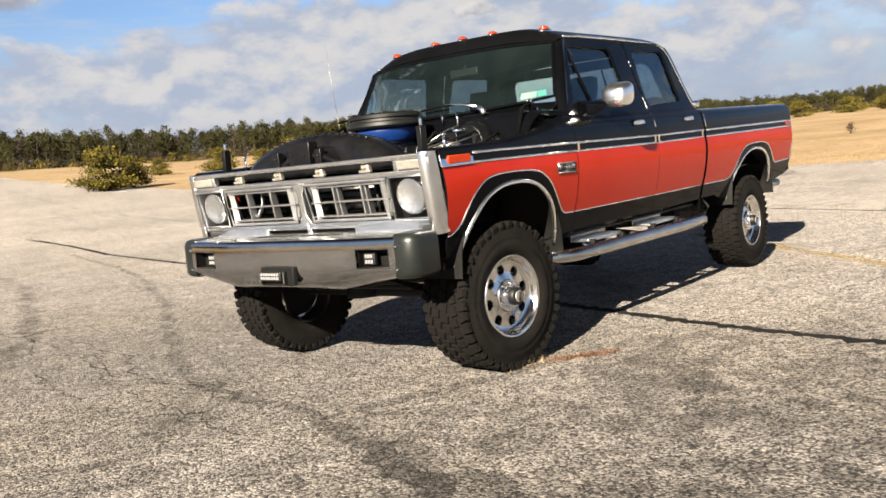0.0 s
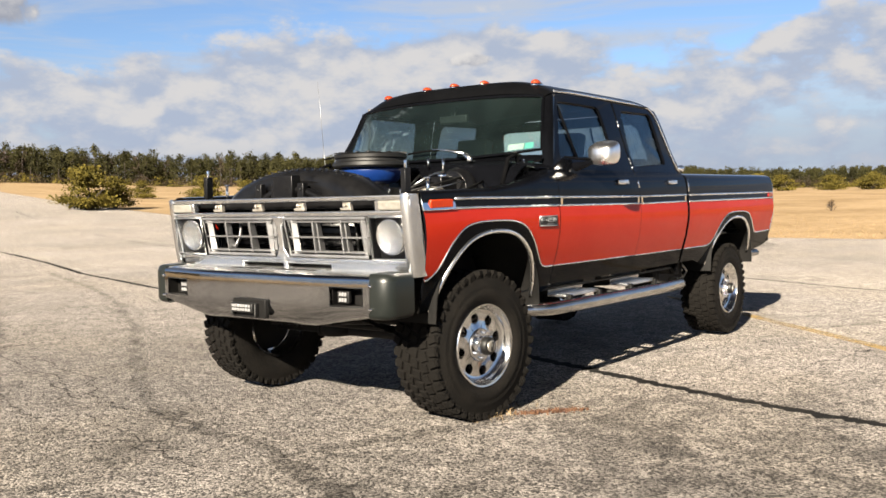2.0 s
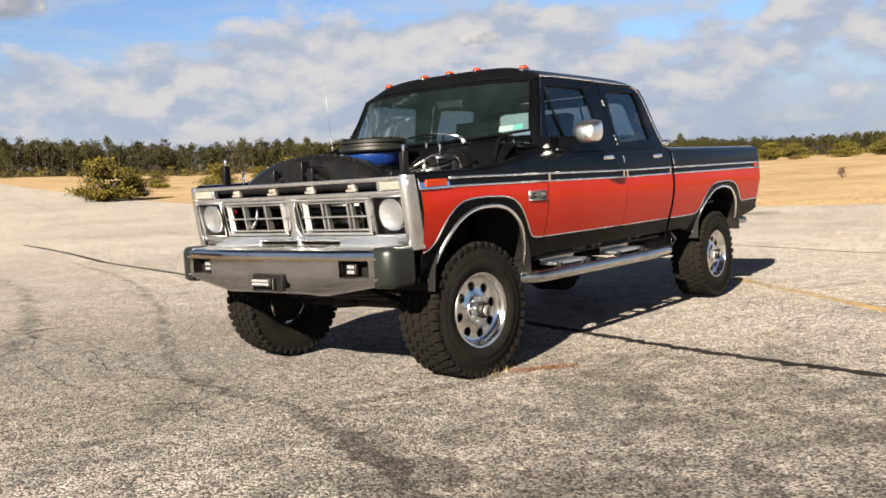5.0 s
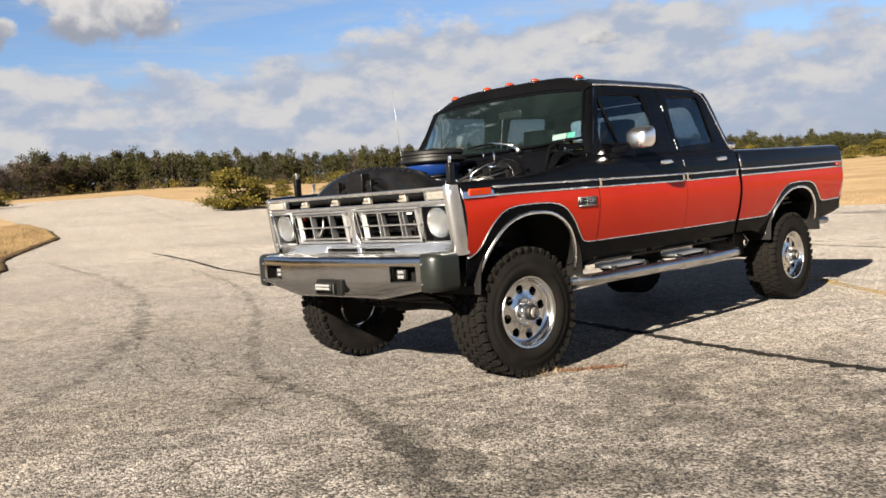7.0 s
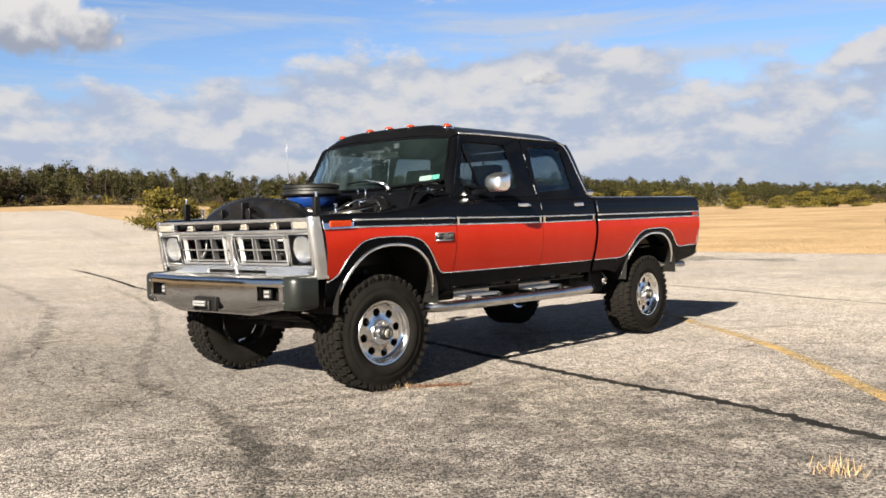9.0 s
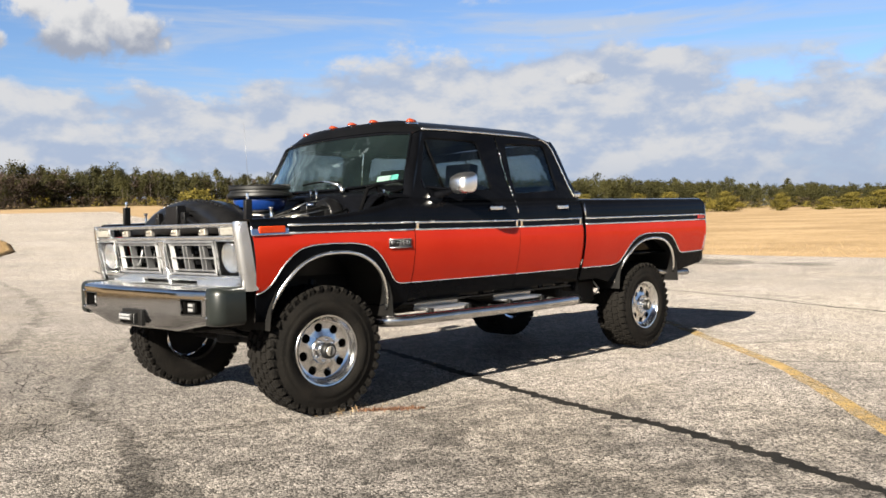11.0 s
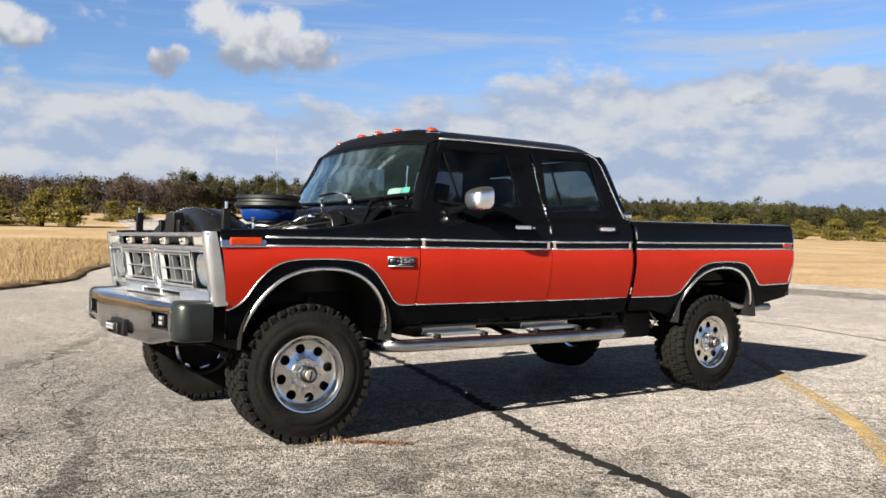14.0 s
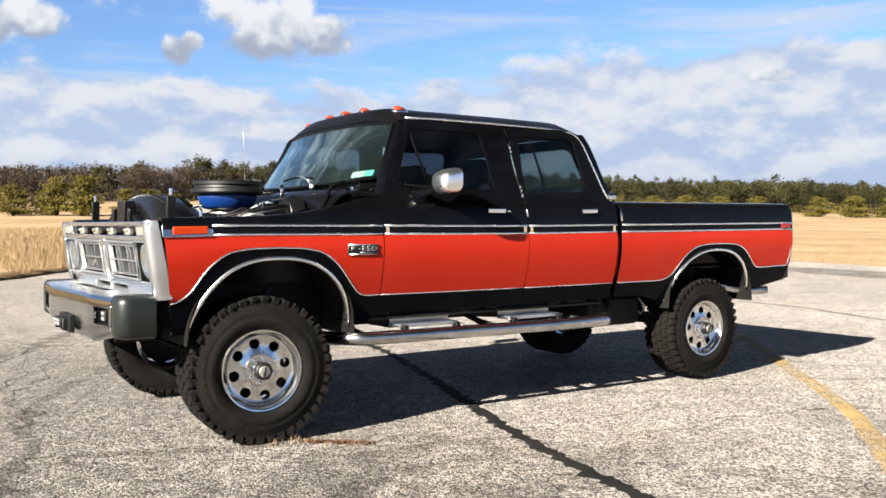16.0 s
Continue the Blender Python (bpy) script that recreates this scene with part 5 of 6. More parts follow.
def build_wheel():
    """One wheel about the origin; its outer face looks along negative y."""
    rim = bmesh.new()
    lathe(rim, [(-0.150, 0.252), (-0.158, 0.246), (-0.156, 0.236), (-0.142, 0.231), (-0.134, 0.222), (-0.126, 0.219), (-0.112, 0.212), (-0.104, 0.205), (-0.100, 0.190)], 48)
    lathe(rim, [(0.150, 0.238), (0.140, 0.215), (0.05, 0.20), (-0.052, 0.19)], 48)
    # the dished face with its eight holes
    holes = 8
    face_y = lambda r: -0.100 - 0.018 * max(0.0, min(1.0, (0.135 - r) / 0.05))
    for h in range(holes):
        a0 = (h + 0.5) * math.tau / holes
        cr, hr = 0.161, 0.0325
        hole = [(cr * math.cos(a0) + hr * math.cos(t), cr * math.sin(a0) + hr * math.sin(t)) for t in np.linspace(0, math.tau, 16, endpoint=False) + a0]
        outer = []
        half = math.pi / holes
        for t in np.linspace(0, math.tau, 16, endpoint=False):
            dx, dy = math.cos(t), math.sin(t)
            s = min(0.0355 / max(1e-6, dx) if dx > 0 else 0.062 / max(1e-6, -dx), (math.tan(half) * cr) / max(1e-6, abs(dy)) if abs(dy) > 1e-6 else 9)
            rr = cr + s * dx
            yy = s * dy
            ang = a0 + (yy / (math.tan(half) * cr)) * half
            outer.append((rr * math.cos(ang), rr * math.sin(ang)))
        vo = [rim.verts.new((u, face_y(math.hypot(u, v)), v)) for u, v in outer]
        vi = [rim.verts.new((u, face_y(math.hypot(u, v)), v)) for u, v in hole]
        vd = [rim.verts.new((u * 0.99, -0.03, v * 0.99)) for u, v in hole]
        for k in range(16):
            j = (k + 1) % 16
            rim.faces.new((vo[k], vo[j], vi[j], vi[k]))
            rim.faces.new((vi[k], vi[j], vd[j], vd[k]))
    lathe(rim, [(-0.118, 0.099), (-0.126, 0.093), (-0.128, 0.06), (-0.128, 0.001)], 32)
    lathe(rim, [(0.02, 0.19), (0.02, 0.001)], 32, 1)
    bmesh.ops.remove_doubles(rim, verts=rim.verts, dist=8e-4)
    bmesh.ops.recalc_face_normals(rim, faces=rim.faces)
    wheel = finish("wheel", rim, [POLISHED, UNDER], truck, "wide polished eight-hole alloy wheel", smooth=40)
    # tyre
    t = bmesh.new()
    R = R_TYRE
    lathe(t, [(-0.140, 0.246), (-0.156, 0.256), (-0.166, 0.285), (-0.170, 0.30), (-0.170, 0.322), (-0.1675, 0.325), (-0.168, 0.345), (-0.166, 0.362), (-0.1635, 0.366), (-0.158, 0.405), (-0.148, R - 0.022), (-0.10, R - 0.016), (0.10, R - 0.016), (0.148, R - 0.022), (0.160, 0.40), (0.170, 0.31), (0.156, 0.242), (0.140, 0.234)], 64)
    finish("tyre", t, TYRE, wheel, "chunky off-road tyre with dusty tread blocks", smooth=30)
    block = bmesh.new()
    for v in box(block, (0, 0, 0), (1, 1, 1)):
        if v.co.x > 0:
            v.co.y *= 0.86
            v.co.z *= 0.82
    lug = bpy.data.meshes.new("tread_block")
    block.to_mesh(lug)
    block.free()
    lug.materials.append(TYRE)

    def put_block(at, size, rot):
        ob = new("tread_block", lug)
        ob.parent = wheel
        ob.matrix_local = Matrix.Translation(at) @ rot.to_4x4() @ Matrix.Diagonal((*size, 1))

    count = 40
    rows = ((-0.135, 0.060, 0.0), (-0.068, 0.055, 0.5), (0.0, 0.058, 0.15), (0.068, 0.055, 0.65), (0.135, 0.060, 0.35))
    for y, w, ph in rows:
        for k in range(count):
            a = (k + ph) * math.tau / count
            rot = Matrix.Rotation(-a, 3, "Y")
            skew = Matrix.Rotation(radians(18 if y < 0 else -18) * (1 if abs(y) > 0.03 else 0.5) + random.uniform(-0.12, 0.12), 3, "X")
            ln = math.tau * R / count * (0.88 if k % 2 else 0.78) * random.uniform(0.90, 1.0)
            put_block(rot @ Vector((R - 0.014 + random.uniform(-0.002, 0.002), y + random.uniform(-0.004, 0.004), 0)), (0.024, w, ln), rot @ skew)
    for s in (-1, 1):
        for k in range(count):
            a = (k + (0.0 if s < 0 else 0.35)) * math.tau / count
            rot = Matrix.Rotation(-a, 3, "Y")
            ln = math.tau * R / count
            put_block(rot @ Vector((0.412, s * 0.154, 0)), (0.058 if k % 2 else 0.038, 0.018, ln * 0.66), rot @ Matrix.Rotation(radians(s * 14), 3, "Z"))
    cap = bmesh.new()
    lathe(cap, [(-0.120, 0.056), (-0.160, 0.054), (-0.166, 0.048), (-0.168, 0.043), (-0.180, 0.0425), (-0.182, 0.041), (-0.182, 0.001)], 28)
    finish("hub_cap", cap, CHROME, wheel, "chrome locking hub", smooth=30)
    knob = bmesh.new()
    lathe(knob, [(-0.158, 0.0550), (-0.188, 0.0530), (-0.197, 0.046), (-0.201, 0.036), (-0.201, 0.001)], 24)
    dial = finish("hub_dial", knob, RUBBER, wheel, "dark hub dial", smooth=30)
    face = bmesh.new()
    lathe(face, [(-0.200, 0.034), (-0.2045, 0.033), (-0.2050, 0.028), (-0.2040, 0.001)], 24)
    finish("dial_face", face, CAST, dial, "dull silver dial face", smooth=30)
    grip = bmesh.new()
    box(grip, (0, -0.207, 0), (0.013, 0.012, 0.056))
    finish("dial_grip", grip, RUBBER, dial, smooth=20)
    for k in range(8):
        a = k * math.tau / 8
        nut = bmesh.new()
        lathe(nut, [(-0.118, 0.0125), (-0.142, 0.0125), (-0.148, 0.008), (-0.148, 0.0005)], 6, 0, (0.074 * math.cos(a), 0, 0.074 * math.sin(a)))
        finish("lug_nut", nut, CHROME, wheel, smooth=20)
    return wheel


wheel = build_wheel()
HUB_Y = 0.838
WHEEL_SIZE = Matrix.Scale(0.945, 4)
wheel.matrix_local = pose(0.0, -HUB_Y, 0.417, 0, 11, -6) @ WHEEL_SIZE
for x, y, turn, spin in ((0.0, HUB_Y, 174, 40), (3.81, -HUB_Y + 0.012, 0, 27), (3.81, HUB_Y - 0.012, 180, 15)):
    copy_thing(wheel, pose(x, y, 0.417, 0, spin, turn) @ WHEEL_SIZE)

# ---- front end ----
GX = -0.700


def bar_y(bm, y0, y1, z0, z1, x=GX, depth=0.05, mat=0, lean=0.0):
    made = box(bm, (x, (y0 + y1) / 2, (z0 + z1) / 2), (depth, y1 - y0, z1 - z0), None, mat)
    for v in made:
        v.co.x += lean * (1.31 - v.co.z)


bm = bmesh.new()
bar_y(bm, -0.93, 0.93, 1.288, 1.314, depth=0.055)
bar_y(bm, -0.93, 0.93, 1.206, 1.234, depth=0.05)
for s in (-1, 1):
    bar_y(bm, min(s * 0.705, s * 0.738), max(s * 0.705, s * 0.738), 1.234, 1.288)
    bar_y(bm, min(s * 0.895, s * 0.94), max(s * 0.895, s * 0.94), 0.95, 1.288)
bar_y(bm, -0.93, 0.93, 0.952, 0.978, depth=0.045)
bar_y(bm, -0.025, 0.025, 0.95, 1.21, depth=0.06)
prism(bm, [(-0.060, 1.208), (0.060, 1.208), (0.024, 1.15), (-0.024, 1.15)], lambda u, v, w: (w, u, v), GX - 0.03, GX + 0.02)
prism(bm, [(-0.060, 0.976), (0.060, 0.976), (0.024, 1.03), (-0.024, 1.03)], lambda u, v, w: (w, u, v), GX + 0.02, GX - 0.03)
# valance with two slots
for y0, y1 in ((-0.91, -0.345), (-0.022, 0.022), (0.345, 0.91)):
    bar_y(bm, y0, y1, 0.895, 0.955, depth=0.035)
bar_y(bm, -0.36, 0.36, 0.895, 0.918, depth=0.035)
bar_y(bm, -0.36, 0.36, 0.942, 0.955, depth=0.035)
shell = part("grille_shell", bm, SHELL, truck, "silver metal grille surround", bevel=0.007)
# end caps that wrap to the fenders
for s in (-1, 1):
    bm = bmesh.new()
    rows = []
    for z, xf, xb in ((0.895, -0.690, -0.638), (0.93, -0.700, -0.640), (1.0, -0.712, -0.643), (1.1, -0.722, -0.647), (1.2, -0.728, -0.651), (1.29, -0.730, -0.656), (1.318, -0.722, -0.660)):
        rows.append([(xf, s * 0.900, z), (xf - 0.003, s * 0.930, z), (xf + 0.012, s * 0.952, z), ((xf + xb) / 2, s * 0.972, z), (xb, s * 0.985 if z > 0.93 else s * 0.96, z)])
    sheet(bm, rows)
    part("grille_end_cap", bm, SHELL, shell, "", smooth=60, thick=0.014)
    # turn lamp
    bm = bmesh.new()
    box(bm, (GX - 0.012, s * 0.862, 1.261), (0.035, 0.196, 0.050))
    part("turn_lamp", bm, LAMP_WHITE, truck, "white front turn lamp", bevel=0.008)
    # headlamp bucket and lamp
    bm = bmesh.new()
    box(bm, (GX + 0.03, s * 0.788, 1.092), (0.010, 0.262, 0.232))
    for y in (0.660, 0.916):
        box(bm, (GX + 0.005, s * y, 1.092), (0.05, 0.008, 0.232))
    bucket = part("headlamp_bucket", bm, ENGINE, truck, bevel=0.003)
    bm = bmesh.new()
    lathe(bm, [(GX + 0.03, 0.094), (GX - 0.012, 0.094), (GX - 0.016, 0.089), (GX - 0.010, 0.085)], 36, 0, (0, s * 0.795, 1.096), "x")
    part("headlamp_ring", bm, CHROME, bucket)
    bm = bmesh.new()
    lathe(bm, [(GX + 0.005, 0.001), (GX + 0.002, 0.03), (GX - 0.004, 0.065), (GX - 0.010, 0.086)], 36, 0, (0, s * 0.795, 1.096), "x")
    part("headlamp_reflector", bm, REFLECT, bucket, "round sealed headlamp", smooth=70)
    bm = bmesh.new()
    lathe(bm, [(GX - 0.011, 0.087), (GX - 0.022, 0.071), (GX - 0.030, 0.038), (GX - 0.032, 0.001)], 36, 0, (0, s * 0.795, 1.096), "x")
    part("headlamp_lens", bm, LENS, bucket, smooth=70, thick=0.003)
    bm = bmesh.new()
    tube(bm, [(GX - 0.024, s * y, z) for y, z in ((0.655, 0.982), (0.655, 1.202), (0.918, 1.202), (0.918, 0.982))], 0.006, 8, closed=True)
    part("headlamp_bezel", bm, ALU, bucket)
    # grille insert: rim with slanted inner side, one rail, two uprights
    bm = bmesh.new()
    quad = [(s * 0.050, 1.196), (s * 0.638, 1.196), (s * 0.622, 0.990), (s * 0.075, 0.990)]
    tube(bm, [(GX - 0.022, y, z) for y, z in quad], 0.009, 8, closed=True)
    tube(bm, [(GX + 0.012, y * 0.985 + s * 0.006, 1.093 + (z - 1.093) * 0.86) for y, z in quad], 0.008, 8, closed=True)
    for z in (1.178, 1.092, 1.012):
        box(bm, (GX + 0.006, s * 0.352, z), (0.045, 0.555, 0.008))
    for y in (0.25, 0.45):
        box(bm, (GX + 0.006, s * y, 1.093), (0.045, 0.008, 0.185))
        box(bm, (GX + 0.014, s * (y + 0.020), 1.093), (0.030, 0.010, 0.185))
    for y in (0.10, 0.605):
        box(bm, (GX + 0.010, s * y, 1.093), (0.05, 0.035, 0.19), Euler((0, 0, radians(-s * 38 if y < 0.3 else s * 38))).to_matrix())
    part("grille_insert", bm, INSERT, truck, "silver grille insert with square openings", bevel=0.002)
    # wedge brackets in the upper slot
    for y in (0.17, 0.50):
        bm = bmesh.new()
        box(bm, (GX + 0.015, s * y, 1.262), (0.035, 0.05, 0.040))
        box(bm, (GX + 0.0, s * y, 1.246), (0.03, 0.075, 0.015))
        rod(bm, (GX - 0.03, s * y, 1.266), (GX + 0.0, s * y, 1.266), 0.009, n=8)
        part("grille_bracket", bm, CAST, shell, bevel=0.003)
# half widths of the face, and its lean back towards the foot
Y_NOSE = ((0.0, 0.0), (0.05, 0.043), (0.25, 0.260), (0.45, 0.473), (0.638, 0.670), (0.655, 0.688), (0.795, 0.815), (0.918, 0.948), (0.94, 0.962), (0.985, 0.990), (1.1, 1.1))
LEAN = {"grille_shell": 0.19, "grille_end_cap": 0.095, "grille_insert": 0.19, "grille_bracket": 0.19, "turn_lamp": 0.19, "headlamp_bucket": 0.19,
        "headlamp_ring": 0.19, "headlamp_reflector": 0.19, "headlamp_lens": 0.19, "headlamp_bezel": 0.19}
for ob in truck.children_recursive:
    kind = ob.name.split(".")[0]
    slope = LEAN.get(kind, 0.0)
    if slope:
        for v in ob.data.vertices:
            a = abs(v.co.y)
            if kind in ("headlamp_ring", "headlamp_reflector", "headlamp_lens"):
                a += 0.017
            elif kind != "turn_lamp":
                a = lerp_table(Y_NOSE, a) + 0.012 * (v.co.z - 1.09) / 0.11 * max(0.0, min(1.0, (a - 0.6) / 0.3)) * (0.0 if kind == "grille_end_cap" else 1.0)
            v.co.y = math.copysign(a, v.co.y)
        for v in ob.data.vertices:
            v.co.x += slope * (1.31 - v.co.z)
# dark radiator behind
bm = bmesh.new()
box(bm, (GX + 0.17, 0, 1.10), (0.03, 1.24, 0.36))
radiator = part("radiator", bm, ENGINE, truck)
for k in range(9):
    bm = bmesh.new()
    box(bm, (GX + 0.145, 0, 0.96 + k * 0.036), (0.012, 1.2, 0.008))
    part("radiator_fin", bm, DULL, radiator)
for y in (-0.5, -0.2, 0.1, 0.33):
    bm = bmesh.new()
    rod(bm, (GX + 0.12, y, 0.98), (GX + 0.12, y + 0.03, 1.20), 0.009, n=8)
    part("cooler_line", bm, RUBBER, radiator)
bm = bmesh.new()
tube(bm, [(GX + 0.08, 0.42, 1.18), (GX + 0.07, 0.40, 1.10), (GX + 0.07, 0.45, 1.03), (GX + 0.07, 0.52, 1.06), (GX + 0.07, 0.50, 1.15)], 0.010, 8)
part("cooler_hose", bm, INSERT, radiator)
bm = bmesh.new()
box(bm, (GX + 0.13, 0, 0.94), (0.05, 1.7, 0.05))
box(bm, (GX + 0.13, 0, 1.27), (0.06, 1.75, 0.05))
for s in (-1, 1):
    box(bm, (GX + 0.15, s * 0.66, 1.10), (0.05, 0.06, 0.36))
part("core_support", bm, ENGINE, truck, bevel=0.006)

# bumper
bm = bmesh.new()


def bumper_row(y):
    a = abs(y)
    x = -0.965 if a < 0.50 else -0.965 + (a - 0.50) * 0.11
    low = 0.600 if a < 0.44 else 0.600 + (a - 0.44) * 0.165
    return [(-0.66, y, 0.917), (x + 0.030, y, 0.908), (x + 0.010, y, 0.903), (x + 0.002, y, 0.895), (x, y, 0.884), (x - 0.001, y, 0.845), (x - 0.002, y, 0.735), (x, y, 0.70), (x + 0.018, y, low + 0.022), (x + 0.055, y, low), (x + 0.15, y, low + 0.01)]


HOLE0, HOLE1 = 0.588, 0.792
ysb = sorted([s * v for s in (-1, 1) for v in (0.835, HOLE1, 0.69, HOLE0, 0.50, 0.44, 0.35, 0.25, 0.12)] + [0.0])
# top shelf faces take the brighter metal, imitating sunlight falling on them
sheet(bm, [bumper_row(y) for y in ysb], lambda i, j: None if j == 5 and HOLE0 - 0.01 < abs(ysb[i] + ysb[i + 1]) / 2 < HOLE1 else 1 if j < 2 else 0)
bumper = part("front_bumper", bm, [STEEL, BRIGHT], truck, "heavy smooth steel front bumper", smooth=25, thick=0.008)
SETBACK = 0.03
bumper.location.x = SETBACK
bm = bmesh.new()
for y0, y1 in ((-0.34, -0.03), (0.03, 0.34)):
    box(bm, (-0.79, (y0 + y1) / 2, 0.915), (0.05, y1 - y0, 0.008))
part("bumper_slot", bm, UNDER, bumper)
for s in (-1, 1):
    bm = bmesh.new()
    rows = []
    for z, k in ((0.655, 0.035), (0.665, 0.012), (0.69, 0.0), (0.88, 0.0), (0.905, 0.008), (0.918, 0.03)):
        row = [(-0.925 + k * 0.6, s * 0.825, z)]
        for a in np.linspace(0, math.pi / 2, 8):
            row.append((-0.845 - (0.085 - k) * math.cos(a), s * (0.872 + (0.085 - k) * math.sin(a)), z))
        row.append((-0.69, s * (0.957 - k), z))
        rows.append(row)
    sheet(bm, rows)
    top = [bm.verts.new(p) for p in rows[-1]] + [bm.verts.new((-0.69, s * 0.80, 0.918))]
    bm.faces.new(top)
    bot = [bm.verts.new(p) for p in rows[0]] + [bm.verts.new((-0.69, s * 0.80, 0.655))]
    bm.faces.new(bot)
    wing = part("bumper_end", bm, WING, bumper, "grey-green plastic bumper end", smooth=50, thick=0.008)
    for z in (0.72, 0.86):
        bm = bmesh.new()
        rod(bm, (-0.942, s * 0.842, z), (-0.925, s * 0.842, z), 0.010, n=10)
        part("bolt", bm, CHROME, bumper)
    # recessed fog lamp
    bm = bmesh.new()
    fx = -0.944
    y0, y1, z0, z1 = s * (HOLE0 - 0.002), s * (HOLE1 + 0.002), 0.733, 0.847
    for (ya, za), (yb, zb) in (((y0, z0), (y1, z0)), ((y1, z0), (y1, z1)), ((y1, z1), (y0, z1)), ((y0, z1), (y0, z0))):
        sheet(bm, [[(fx + 0.004, ya, za), (fx + 0.004, yb, zb)], [(fx + 0.09, ya, za), (fx + 0.09, yb, zb)]])
    sheet(bm, [[(fx + 0.09, y0, z0), (fx + 0.09, y1, z0)], [(fx + 0.09, y0, z1), (fx + 0.09, y1, z1)]])
    part("fog_lamp_pocket", bm, UNDER, bumper, thick=0.004)
    bm = bmesh.new()
    tube(bm, [(fx - 0.005 + (abs(y) - 0.69) * 0.11, y, z) for y, z in ((y0, z0), (y0, z1), (y1, z1), (y1, z0))], 0.005, 6, closed=True)
    part("pocket_rim", bm, RUBBER, bumper)
    bm = bmesh.new()
    box(bm, (fx + 0.030, s * 0.650, 0.785), (0.03, 0.082, 0.076))
    fog = part("fog_lamp", bm, RUBBER, truck, "square black fog lamp", bevel=0.006)
    fog.location.x = SETBACK
    for z in (0.768, 0.803):
        for y in (0.636, 0.655, 0.674):
            bm = bmesh.new()
            box(bm, (fx + 0.014, s * (y - 0.005), z), (0.006, 0.015, 0.024))
            part("lamp_chip", bm, LED, fog, bevel=0.002)
bm = bmesh.new()
box(bm, (-0.975, 0.005, 0.682), (0.030, 0.265, 0.125))
mount = part("light_bar_mount", bm, UNDER, bumper, bevel=0.004)
bm = bmesh.new()
box(bm, (-1.005, 0.022, 0.685), (0.05, 0.175, 0.070))
for s in (-1, 1):
    box(bm, (-0.998, 0.022 + s * 0.095, 0.675), (0.04, 0.012, 0.09))
bar = part("light_bar", bm, RUBBER, truck, "short black light bar", bevel=0.006)
bar.location.x = SETBACK
for k in range(7):
    for z in (0.672, 0.700):
        bm = bmesh.new()
        box(bm, (-1.032, 0.022 + (k - 3) * 0.022, z), (0.006, 0.018, 0.022))
        part("lamp_chip", bm, LED, bar, bevel=0.002)

# ---- engine bay ----
for s in (-1, 1):
    bm = bmesh.new()
    rows = []
    for x in spaced(-0.60, 0.50, 0.11):
        t = fender_top(x)
        rows.append([(x, s * 0.84, t - 0.03), (x, s * 0.79, t - 0.05 + 0.05 * max(0, x + 0.2)), (x, s * 0.74, t - 0.09), (x, s * 0.66, 1.14), (x, s * 0.60, 0.92)])
    sheet(bm, rows)
    part("inner_fender", bm, ENGINE, truck, smooth=50, thick=0.008)
    # hood hinge bracket by the cowl
    bm = bmesh.new()
    tube(bm, [(0.42, s * 0.80, 1.36), (0.50, s * 0.80, 1.50), (0.60, s * 0.80, 1.53), (0.66, s * 0.80, 1.44)], 0.014, 8)
    tube(bm, [(0.40, s * 0.79, 1.34), (0.55, s * 0.79, 1.44), (0.65, s * 0.79, 1.40)], 0.010, 8)
    for k in range(4):
        rod(bm, (0.66, s * 0.815, 1.40 + k * 0.03), (0.66, s * 0.83, 1.40 + k * 0.03), 0.009, n=8, mat=1)
    part("hood_hinge", bm, [DULL, CHROME], truck)
    # hood pin post with bright tip
    bm = bmesh.new()
    box(bm, (-0.560, s * 0.812, 1.385), (0.036, 0.032, 0.13))
    rod(bm, (-0.560, s * 0.812, 1.45), (-0.560, s * 0.812, 1.492), 0.008, n=8, mat=1)
    part("hood_pin", bm, [ENGINE, CHROME], truck, bevel=0.003)
    bm = bmesh.new()
    rod(bm, (-0.40, s * 0.83, 1.28), (-0.40, s * 0.83, 1.40), 0.009, n=8)
    rod(bm, (-0.40, s * 0.83, 1.385), (-0.40, s * 0.83, 1.40), 0.015, n=8)
    part("hood_bumper", bm, CHROME, truck)
# cowl and firewall
bm = bmesh.new()
rows = []
for x, z, h in ((0.43, 1.02, 0.84), (0.43, 1.36, 0.86), (0.44, 1.445, 0.88), (0.47, 1.468, 0.89), (0.60, 1.492, 0.90), (0.70, 1.53, 0.90)):
    rows.append([(x + 0.25 * max(0, z - 1.40) / 0.13 * abs(v) ** 3, v * h, z) for v in np.linspace(-1, 1, 17)])
sheet(bm, rows)
cowl = part("cowl", bm, BLACK, truck, smooth=50, thick=0.01)
for y in np.linspace(0.12, 0.62, 9):
    bm = bmesh.new()
    box(bm, (0.525, y, 1.487), (0.10, 0.022, 0.012))
    part("vent_slat", bm, RUBBER, cowl)
for s in (-1, 1):
    bm = bmesh.new()
    sheet(bm, [[(x, s * 0.955, 1.442), (x, s * 0.935, 1.458), (x, s * 0.86, 1.475), (x, s * 0.80, 1.47)] for x in spaced(0.58, 0.84, 0.09)])
    part("cowl_side", bm, BLACK, truck, thick=0.012)
